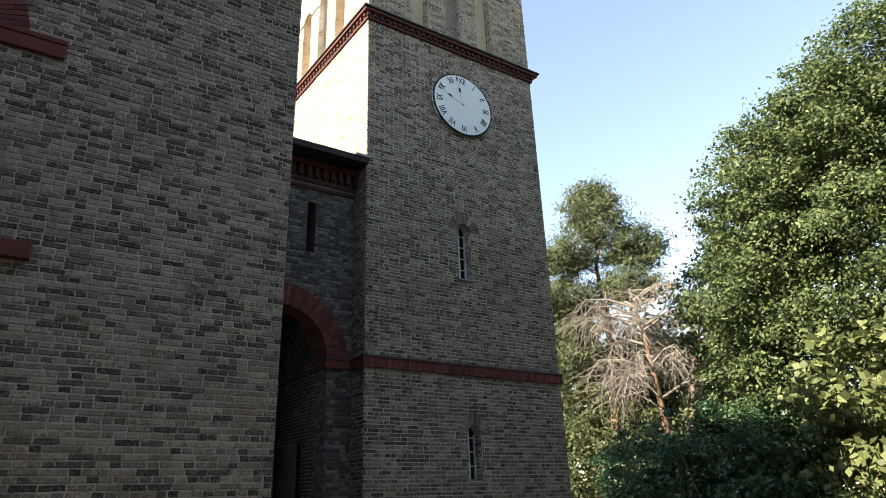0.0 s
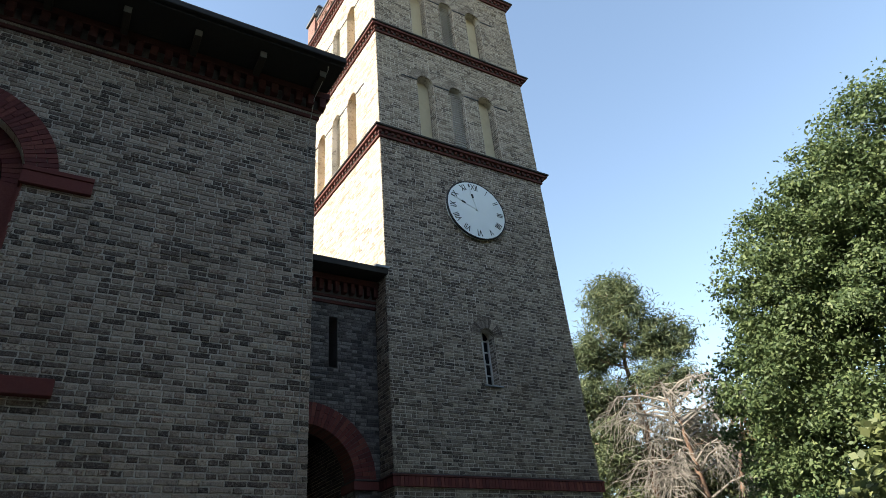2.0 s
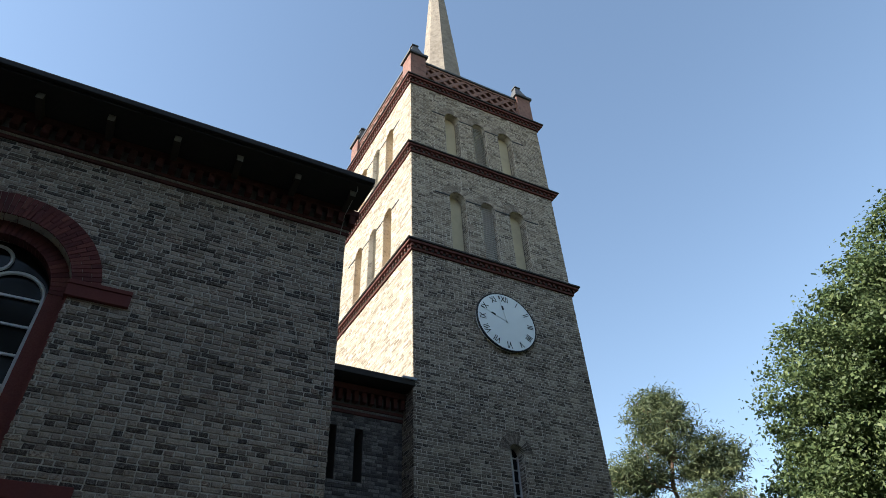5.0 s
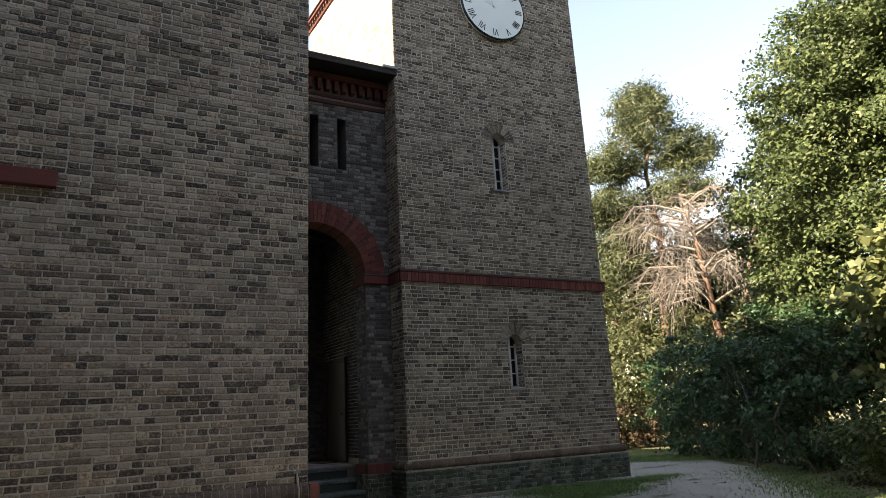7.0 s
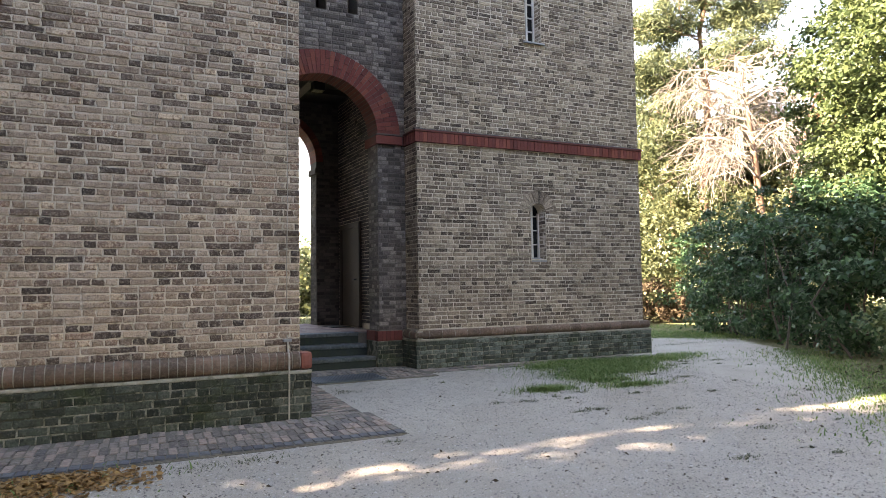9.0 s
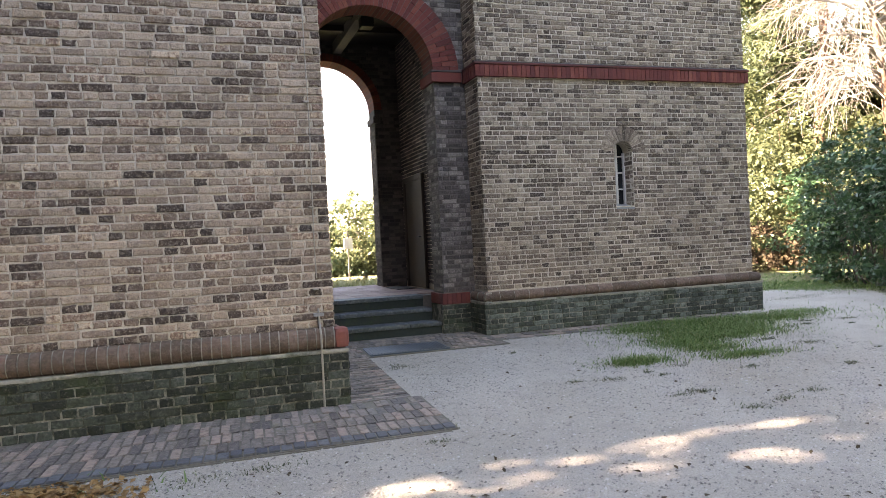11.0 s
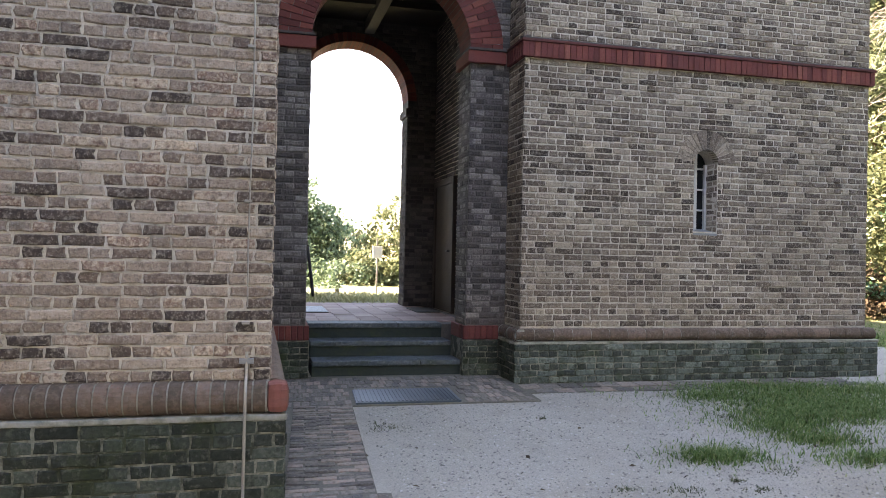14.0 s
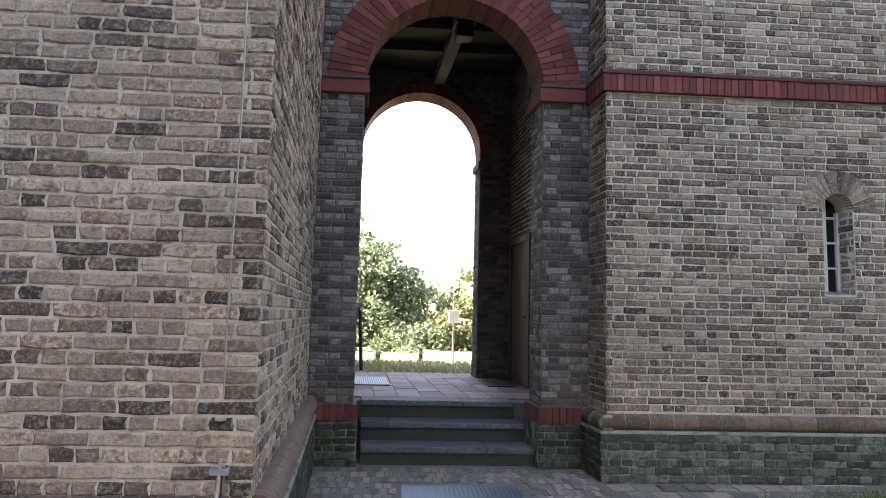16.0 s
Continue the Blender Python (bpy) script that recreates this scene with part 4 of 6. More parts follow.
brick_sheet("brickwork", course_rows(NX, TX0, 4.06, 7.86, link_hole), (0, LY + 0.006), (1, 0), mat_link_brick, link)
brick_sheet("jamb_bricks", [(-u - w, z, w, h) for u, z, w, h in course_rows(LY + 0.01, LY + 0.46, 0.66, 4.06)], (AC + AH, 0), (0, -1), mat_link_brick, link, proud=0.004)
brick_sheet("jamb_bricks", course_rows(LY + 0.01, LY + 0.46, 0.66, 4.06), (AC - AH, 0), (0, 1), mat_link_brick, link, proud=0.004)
# inner walls: the passage's shade is put into the brick colour
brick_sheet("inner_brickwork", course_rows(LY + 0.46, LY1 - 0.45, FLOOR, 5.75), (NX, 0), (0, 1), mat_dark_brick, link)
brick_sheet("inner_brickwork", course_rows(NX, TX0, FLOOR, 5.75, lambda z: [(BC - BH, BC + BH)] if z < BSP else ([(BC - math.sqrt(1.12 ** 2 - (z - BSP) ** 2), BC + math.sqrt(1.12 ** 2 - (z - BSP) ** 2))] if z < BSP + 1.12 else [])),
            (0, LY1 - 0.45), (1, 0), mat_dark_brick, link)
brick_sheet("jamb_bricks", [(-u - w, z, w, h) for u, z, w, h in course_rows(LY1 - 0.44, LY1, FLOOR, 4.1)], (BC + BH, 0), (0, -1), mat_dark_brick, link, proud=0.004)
arch = thing("archway", "round arch of red wedge bricks over the passage", "arch", kind="structure")
ring("voussoir", AC, ASP, AH - 0.004, AH + 0.43, "y", LY - 0.012, LY + 0.455, mat_red_piece, arch, thick=0.082)
ring("rear_voussoir", BC, BSP, BH - 0.004, BH + 0.16, "y", LY1 - 0.47, LY1 + 0.01, mat_red, arch, thick=0.08, pieces=False, split=False)
for x0, x1 in ((NX + 0.003, AC - AH + 0.05), (AC + AH - 0.05, TX0 - 0.065)):
    part("impost", box(x0, x1, LY - 0.055, LY + 0.5, 4.06, 4.215, 0.008), mat_red, arch, "red brick impost")
    part("impost_ledge", box(x0, x1, LY - 0.07, LY + 0.5, 4.218, 4.25, 0.008), mat_dark_brick, arch)
for s in (-1, 1):
    a, b = sorted((BC + s * (BH - 0.04), BC + s * (BH + 0.12)))
    part("rear_impost", box(a, b, LY1 - 0.50, LY1 + 0.04, 4.10, 4.24, 0.008), mat_dark_brick, arch)
# foot of the piers
for x0, x1 in ((NX + 0.1, AC - AH + 0.045), (AC + AH - 0.045, TX0 - 0.1)):
    part("pier_plinth", box(x0, x1, LY - 0.035, LY + 0.5, -0.2, 0.46, 0.006), mat_plinth_mortar, link)
    brick_sheet("plinth_bricks", course_rows(x0, x1, 0.0, 0.46, course=0.077), (0, LY - 0.036), (1, 0), mat_plinth, link)
    n = max(2, round((x1 - x0) / 0.078))
    for k in range(n):
        w = (x1 - x0) / n
        part("red_header", box(x0 + k * w + 0.003, x0 + (k + 1) * w - 0.003, LY - 0.045, LY + 0.12, 0.47, 0.645, 0.006), mat_red_piece, link)
    part("red_header", box(x0, x1, LY + 0.124, LY + 0.5, 0.47, 0.645, 0.006), mat_red, link)

lc = thing("link_cornice", "red dentil cornice and dark eave on the link", "cornice", kind="structure")
part("red_course", box(NX, TX0, LY - 0.03, LY + 0.2, 7.86, 7.93, 0.006), mat_red_darkened, lc)
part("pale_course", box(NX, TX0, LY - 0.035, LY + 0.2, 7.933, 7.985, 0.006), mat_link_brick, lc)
part("red_course", box(NX, TX0, LY - 0.06, LY + 0.2, 7.988, 8.05, 0.006), mat_red_darkened, lc)
part("frieze_back", box(NX, TX0, LY - 0.04, LY + 0.2, 8.053, 8.33), mat_dark_brick, lc)
part("top_course", box(NX, TX0, LY - 0.2, LY + 0.2, 8.333, 8.47, 0.008), mat_red_darkened, lc)
for k in range(17):
    part("dentil", box(NX + 0.06 + k * 0.18, NX + 0.15 + k * 0.18, LY - 0.17, LY - 0.041, 8.10, 8.33, 0.006), mat_red_darkened, lc)
bm = bmesh.new()
pts = [(LY - 0.62, 8.62), (5.9, 8.82), (LY1 + 0.6, 8.62), (LY1 + 0.6, 8.48), (5.9, 8.68), (LY - 0.62, 8.48)]
rr = [[bm.verts.new((x, y, z)) for y, z in pts] for x in (NX + 0.003, TX0 - 0.003)]
for i in range(6):
    bm.faces.new((rr[0][i], rr[0][(i + 1) % 6], rr[1][(i + 1) % 6], rr[1][i]))
bm.faces.new(rr[0]), bm.faces.new(list(reversed(rr[1])))
bmesh.ops.recalc_face_normals(bm, faces=bm.faces)
tagged(part("link_roof", bm, mat_eave), "dark low roof over the link", "roof", kind="structure")
part("eave_end", box(TX0 - 0.32, TX0 + 0.02, LY - 0.66, TY0 - 0.01, 8.60, 8.66, 0.01), mat_lead, bpy.data.objects["link_roof"], "grey lead flashing")

# passage: ceiling, beam, lantern, floor, steps, mat, door
tagged(part("ceiling_passage", box(NX + 0.01, TX0 - 0.01, LY + 0.47, LY1 - 0.46, 5.78, 5.9), mat_eave), "dark boarded passage ceiling", "ceiling", kind="structure")
beam = thing("ceiling_beam", "grey timber ceiling beam over the passage", "beam")
part("beam", box(AC + 0.19, AC + 0.37, LY + 0.47, LY1 - 0.46, 5.56, 5.777, 0.01), mat_beam, beam)
for y in (LY + 0.9, LY + 1.7, LY + 2.5):
    part("joist", box(NX + 0.02, TX0 - 0.02, y, y + 0.16, 5.66, 5.776, 0.008), mat_eave, beam)
lamp = thing("lantern", "small black box lantern hung under the passage beam", "lamp")
part("housing", box(AC + 0.17, AC + 0.39, LY + 1.05, LY + 1.27, 5.28, 5.46, 0.015), mat_black, lamp)
part("top_plate", box(AC + 0.14, AC + 0.42, LY + 1.02, LY + 1.30, 5.463, 5.49, 0.008), mat_black, lamp)
part("stem", box(AC + 0.265, AC + 0.295, LY + 1.145, LY + 1.175, 5.492, 5.559), mat_black, lamp)

passage = thing("floor_passage", "worn reddish tile floor of the passage", "floor", kind="structure")
part("bed", box(NX + 0.02, TX0 - 0.02, 4.70, LY1 + 0.3, -0.2, FLOOR - 0.02), mat_dark_mortar, passage)
tm = []
for _ in range(4):
    bm = box(-0.146, 0.146, -0.146, 0.146, FLOOR - 0.03, FLOOR + rng.normal(0, 0.0015), 0.004)
    me = bpy.data.meshes.new("floor_tile")
    bm.to_mesh(me)
    bm.free()
    me.materials.append(mat_floor_tile)
    tm.append(me)
for i in range(9):
    for j in range(11):
        x, y = 0.24 + i * 0.3 + 0.07, 5.132 + j * 0.3
        if x < TX0 - 0.1:
            ob = new("floor_tile", tm[int(rng.integers(4))])
            ob.location = bent((x, y, 0))
            ob.parent = passage

steps = thing("steps", "three worn bluish stone steps up to the passage", "steps", kind="structure")
SX0, SX1 = 0.585, 2.475
for k, (ya, yb) in enumerate(((3.87, 4.26), (4.25, 4.64), (4.63, 4.98))):
    z1 = FLOOR * (k + 1) / 3
    x1 = SX1 - 0.02 * k
    part("riser", box(SX0, x1, ya + 0.03, yb + 0.2 - 0.2 * (k == 2), z1 - 0.205 if k else -0.1, z1 - 0.068), mat_riser, steps)
    m = SX0 + (x1 - SX0) * (0.72, 0.17, 0.66)[k]
    part("tread", box(SX0, m - 0.003, ya, yb, z1 - 0.065, z1, 0.014), mat_step, steps)
    part("tread", box(m + 0.003, x1, ya + 0.004, yb, z1 - 0.065, z1 - 0.002, 0.014), mat_step, steps)

mat_ = thing("door_mat", "grey ribbed door mat on the passage floor", "mat")
part("mat_base", box(0.42, 1.02, 6.15, 7.2, FLOOR + 0.002, FLOOR + 0.012), mat_black, mat_)
for k in range(18):
    part("rib", box(0.435 + k * 0.0325, 0.452 + k * 0.0325, 6.16, 7.19, FLOOR + 0.0125, FLOOR + 0.022), mat_lead, mat_)
mat2 = thing("door_mat", "dark mat before the tower door", "mat")
part("mat_base", box(2.45, 2.85, 6.2, 7.0, FLOOR + 0.002, FLOOR + 0.018, 0.004), mat_black, mat2)
door = thing("door_tower", "dark plank door inside the passage", "door", kind="structure")
part("door_leaf", box(TX0 - 0.05, TX0 - 0.012, 6.15, 7.1, FLOOR, 2.75, 0.006), mat_dark_wood, door)
for y in (6.03, 7.11):
    part("door_frame", box(TX0 - 0.075, TX0 - 0.01, y, y + 0.11, FLOOR, 2.86, 0.006), mat_dark_wood, door)
part("door_frame", box(TX0 - 0.075, TX0 - 0.01, 6.142, 7.108, 2.752, 2.86, 0.006), mat_dark_wood, door)
part("handle", box(TX0 - 0.11, TX0 - 0.051, 6.22, 6.34, 1.6, 1.63, 0.006), mat_black, door)

# ---- clock ----
clock = thing("tower_clock", "round white tower clock with black Roman numerals", "clock")
CX, CZ, CR, CY = 5.43 + 0.25, 10.92, 0.86, TY0 - 0.07


def disc(x, y0, y1, z, r, seg=72):
    bm = bmesh.new()
    a = [[bm.verts.new((x + r * math.cos(t), y, z + r * math.sin(t))) for t in np.linspace(0, 2 * math.pi, seg, endpoint=False)] for y in (y0, y1)]
    bm.faces.new(a[0]), bm.faces.new(list(reversed(a[1])))
    for i in range(seg):
        bm.faces.new((a[0][i], a[1][i], a[1][(i + 1) % seg], a[0][(i + 1) % seg]))
    bmesh.ops.recalc_face_normals(bm, faces=bm.faces)
    return bm


part("dial", disc(CX, CY - 0.03, TY0 + 0.02, CZ, CR), mat_dial, clock, "white enamelled dial")
bm = bmesh.new()
pts = [(CX + (CR + 0.012) * math.cos(t), CY - 0.012, CZ + (CR + 0.012) * math.sin(t)) for t in np.linspace(0, 2 * math.pi, 73)]
tube(bm, pts, [0.026] * 73, 6)
part("rim", bm, mat_black, clock, "thin dark metal rim")
for k, txt in enumerate(("XII", "I", "II", "III", "IIII", "V", "VI", "VII", "VIII", "IX", "X", "XI")):
    cu = bpy.data.curves.new("numeral", "FONT")
    cu.body, cu.size, cu.align_x, cu.align_y, cu.extrude = txt, 0.23, "CENTER", "CENTER", 0.003
    tmp = new("numeral", cu)
    bpy.context.view_layer.update()
    me = bpy.data.meshes.new_from_object(tmp.evaluated_get(bpy.context.evaluated_depsgraph_get()))
    bpy.data.objects.remove(tmp)
    a = -k * math.pi / 6
    ob = new("numeral", me)
    me.materials.clear()
    me.materials.append(mat_black)
    c = bent((CX - 0.70 * math.sin(a), CY - 0.034, CZ + 0.70 * math.cos(a)))
    ob.matrix_world = Matrix.Translation(c) @ Matrix.Rotation(radians(90), 4, "X") @ Matrix.Rotation(a, 4, "Z") @ Matrix.Diagonal((0.8, 1.15, 1, 1))
    ob.parent = clock
for ang, ln, w in ((-68, 0.80, 0.012), (-13, 0.80, 0.014)):
    bm = box(-w, w, -0.003, 0.003, 0.0, ln * 0.86)
    hand = part("clock_pointer", bm, mat_dial, clock, "pale pointer with dark tip", shear=False)
    hand.matrix_world = Matrix.Translation(bent((CX, CY - 0.038 - 0.008 * (ang > -20), CZ))) @ Matrix.Rotation(radians(ang), 4, "Y")
    hand.parent = clock
    for q0, q1, k in ((0.44, 0.60, 1.9), (0.862, 1.0, 1.3)):
        part("pointer_tip", box(-w * k, w * k, -0.005, 0.005, ln * q0, ln * q1, 0.002), mat_black, hand, shear=False)
hub = part("hub", disc(CX, CY - 0.07, CY - 0.03, CZ, 0.03, 16), mat_dial, clock)

# ---- lightning conductor on the nave corner ----
rod = thing("lightning_conductor", "thin dull metal lightning conductor clamped to the nave wall", "cable")
bm = bmesh.new()
RX = -0.15
pts = [(RX + 0.03, -0.17, 9.5), (RX + 0.02, -0.06, 9.1), (RX, -0.035, 8.6)] + [(RX + 0.006 * math.sin(z * 3), -0.035, z) for z in np.arange(8.2, 0.9, -0.35)]
tube(bm, pts, [0.0055] * len(pts), 6)
part("wire", bm, mat_wire, rod)
bm = bmesh.new()
tube(bm, [(RX, -0.035, 0.92), (RX, -0.06, 0.77), (RX - 0.002, -0.126, 0.68), (RX - 0.003, -0.128, 0.52), (RX - 0.004, -0.12, -0.1)], [0.01] * 5, 8)
part("ground_rod", bm, mat_wire, rod)
part("junction_plate", box(RX - 0.045, RX + 0.045, -0.055, -0.01, 0.845, 0.875, 0.003), mat_lead, rod, "bluish galvanised clamp plate")
part("link_shackle", box(RX - 0.013, RX + 0.013, -0.05, -0.02, 0.73, 0.84, 0.004), mat_dark_wood, rod, "rusty coupling")
for z in (1.10, 1.87, 2.85, 3.9, 4.95, 6.0, 7.1, 8.2):
    part("clamp", box(RX - 0.035, RX + 0.012, -0.045, 0.0, z - 0.008, z + 0.008, 0.002), mat_wire, rod)
bm = bmesh.new()
tube(bm, [(NX - 0.14, -0.76, 9.80), (NX - 0.13, -0.72, 9.62), (NX - 0.12, -0.19, 9.50)], [0.006] * 3, 6)
part("eave_wire", bm, mat_wire, rod)

# ---- paving ----
paving = thing("pavement_apron", "worn brick paving apron along the church foot", "pavement", kind="structure")
part("paving_bed", box(-12, 0.78, -1.27, -0.1, -0.2, 0.003), mat_soil, paving, shear=False)
part("paving_bed", box(0.0, 0.69, -0.1, 2.33, -0.2, 0.003), mat_soil, paving, shear=False)
part("paving_bed", box(-0.3, 2.72, 2.33, 3.9, -0.2, 0.003), mat_soil, paving, shear=False)
part("paving_bed", box(2.72, 7.2, 2.72, 3.25, -0.2, -0.006), mat_soil, paving, shear=False)
# low strip added in place of the rough shadow along the paving edge
edge_strip = part("edge_strip", box(-12, 0.72, -1.295, -1.276, -0.2, -0.002, 0.004), mat_soil, paving, "soil strip standing in for the paving edge's shadow", shear=False)

plate = thing("boot_scraper_grate", "bluish metal grating set before the steps", "grate")
part("frame", box(0.73, 1.84, 2.36, 3.0, 0.002, 0.022, 0.004), mat_grate, plate, shear=False)
for k in range(26):
    part("bar", box(0.75 + k * 0.0418, 0.765 + k * 0.0418, 2.38, 2.98, 0.0225, 0.031), mat_grate, plate, shear=False)

# ---- beyond the passage ----
rail = thing("handrail", "black iron handrail sloping down beside the steps, bracketed to the jamb", "railing")
bm = bmesh.new()
tube(bm, [(0.53, 4.42, 1.66), (0.535, 4.36, 1.625), (0.545, 4.0, 1.33), (0.556, 3.72, 1.09), (0.558, 3.67, 1.05), (0.558, 3.68, 1.02)], [0.017, 0.02, 0.02, 0.02, 0.02, 0.016], 10)
part("rail_bar", bm, mat_black, rail, smooth=True)
for y, z in ((4.28, 1.56), (3.98, 1.315)):
    bm = bmesh.new()
    tube(bm, [(0.48, y, z - 0.07), (0.52, y, z - 0.07), (0.541, y, z - 0.01)], [0.008] * 3, 6)
    part("bracket", bm, mat_black, rail)
    part("bracket_plate", box(0.484, 0.496, y - 0.03, y + 0.03, z - 0.11, z - 0.03, 0.003), mat_black, rail)
sign = thing("sign_post", "small white notice board on a pale post", "sign")
part("post", box(1.97, 2.01, 12.6, 12.64, -0.2, 1.95, 0.004), mat_pale_wood, sign, shear=False)
part("board", box(1.86, 2.12, 12.575, 12.598, 1.42, 1.74, 0.006), mat_white, sign, "blank white board", shear=False)

# ---- plants ----
def leaf_mat(name, stops, thr=0.35, rough=0.55):
    return surface(name, stops, rough, "island", (3, 0.25), None, 0, island_mix=0.8, through_light=thr, spec=0.25)


leaf_big = leaf_mat("broad_tree_leaf", [(0, (0.03, 0.052, 0.022)), (0.5, (0.076, 0.112, 0.045)), (0.85, (0.135, 0.175, 0.072)), (1, (0.2, 0.215, 0.095))])
# duller leaf for the unseen wood, to cut green bounce on the walls
leaf_wood = leaf_mat("dull_wood_leaf", [(0, (0.035, 0.04, 0.024)), (0.5, (0.065, 0.07, 0.04)), (1, (0.11, 0.105, 0.06))], 0.25)
leaf_vine = leaf_mat("climber_leaf", [(0, (0.069, 0.092, 0.035)), (0.5, (0.129, 0.156, 0.0644)), (0.9, (0.189, 0.212, 0.092)), (1, (0.23, 0.202, 0.101))], 0.4)
leaf_dark = leaf_mat("shrub_leaf", [(0, (0.02, 0.048, 0.024)), (0.6, (0.042, 0.095, 0.045)), (1, (0.08, 0.155, 0.07))], 0.25, 0.4)
leaf_yellow = leaf_mat("yellowing_leaf", [(0, (0.0467, 0.0638, 0.0306)), (0.5, (0.102, 0.123, 0.0578)), (1, (0.17, 0.178, 0.0935))], 0.45)
needle = leaf_mat("pine_needle", [(0, (0.044, 0.066, 0.037)), (0.6, (0.101, 0.128, 0.066)), (1, (0.167, 0.18, 0.088))], 0.3)
needle_dead = leaf_mat("dead_needle", [(0, (0.17, 0.09, 0.048)), (1, (0.31, 0.19, 0.105))], 0.3)
leaf_far = leaf_mat("hedge_leaf", [(0, (0.05, 0.085, 0.05)), (0.5, (0.1, 0.15, 0.085)), (0.9, (0.17, 0.22, 0.12)), (1, (0.23, 0.22, 0.13))], 0.35)
leaf_brown = leaf_mat("dry_leaf", [(0, (0.12, 0.07, 0.03)), (0.5, (0.27, 0.15, 0.06)), (1, (0.42, 0.27, 0.11))], 0.25, 0.7)
straw = leaf_mat("sun_bleached_grass", [(0, (0.17, 0.18, 0.075)), (0.6, (0.3, 0.29, 0.14)), (1, (0.44, 0.4, 0.22))], 0.4)
blade_dull = leaf_mat("trodden_blade", [(0, (0.04, 0.055, 0.028)), (0.6, (0.085, 0.1, 0.055)), (1, (0.2, 0.185, 0.12))], 0.3)
leaf_litter = leaf_mat("dull_litter_leaf", [(0, (0.03, 0.021, 0.0132)), (0.6, (0.066, 0.048, 0.0288)), (1, (0.12, 0.093, 0.054))], 0.2, 0.8)
blade_mat = leaf_mat("grass_blade", [(0, (0.04, 0.085, 0.022)), (0.5, (0.09, 0.165, 0.045)), (0.8, (0.18, 0.25, 0.085)), (1, (0.42, 0.37, 0.2))], 0.35)
bark = surface("grey_bark", [(0, (0.05, 0.042, 0.035)), (1, (0.15, 0.13, 0.11))], 0.9, "", (20, 0.6), None, 0.8, 25)
bark_pine = surface("orange_pine_bark", [(0, (0.085, 0.052, 0.037)), (0.6, (0.17, 0.105, 0.072)), (1, (0.24, 0.155, 0.11))], 0.85, "", (12, 0.6), None, 0.8, 20)
bark_dead = surface("bleached_dead_wood", [(0, (0.12, 0.105, 0.09)), (1, (0.27, 0.245, 0.215))], 0.9, "", (20, 0.6), None, 0.3, 30)


def leaf_cloud(name, blobs, count, size, material, parent, seed, clump=0.35, flat=0.0, slim=0.55, fill=0.25, label="", per=70):
    """Many small folded leaves in clumps over uneven rounded masses; blobs: (x, y, z, rx, ry, rz, weight)."""
    g = np.random.default_rng(seed)
    B = np.array(blobs, float)
    nclump = max(20, count // per)
    pick = g.choice(len(B), nclump, p=B[:, 6] / B[:, 6].sum())
    d = g.normal(size=(nclump, 3))
    d /= np.linalg.norm(d, axis=1)[:, None]
    rad = np.where(g.random(nclump) < fill, g.random(nclump) ** 0.4 * 0.85, 0.84 + 0.2 * g.random(nclump) ** 1.5)
    lump = 1 + 0.16 * np.sin(5 * d[:, 0] + pick) * np.sin(4 * d[:, 2] + 2 * pick) + 0.1 * g.normal(size=nclump)
    cen = B[pick, :3] + d * B[pick, 3:6] * (rad * lump)[:, None]
    which = g.integers(nclump, size=count)
    spread = clump * (0.55 + 0.9 * g.random(nclump))
    p = cen[which] + g.normal(size=(count, 3)) * (spread[which] * np.array([[1], [1], [0.6]])).T * 0.62
    n = g.normal(size=(count, 3)) * 0.75 + np.array([0, 0, 0.55]) + d[which] * 0.6
    n[:, 2] += flat
    n /= np.linalg.norm(n, axis=1)[:, None]
    t = np.cross(n, g.normal(size=(count, 3)))
    t /= np.linalg.norm(t, axis=1)[:, None] + 1e-9
    b = np.cross(n, t)
    s = size * (0.6 + 0.8 * g.random(count))[:, None]
    v = np.stack([p - t * s * 0.5, p + b * s * slim * 0.5 + n * s * 0.08, p + t * s * 0.5, p - b * s * slim * 0.5 + n * s * 0.08], 1).reshape(-1, 3)
    low = v[:, 2] < 0.02
    v[low, 2] = 0.02
    me = bpy.data.meshes.new(name)
    me.vertices.add(len(v))
    me.vertices.foreach_set("co", v.ravel())
    me.loops.add(4 * count)
    me.loops.foreach_set("vertex_index", np.arange(4 * count))
    me.polygons.add(count)
    me.polygons.foreach_set("loop_start", np.arange(0, 4 * count, 4))
    me.update(calc_edges=True)
    me.validate()
    me.materials.append(material)
    ob = new(name, me)
    ob.parent = parent
    if label:
        ob["label"] = label
    return ob


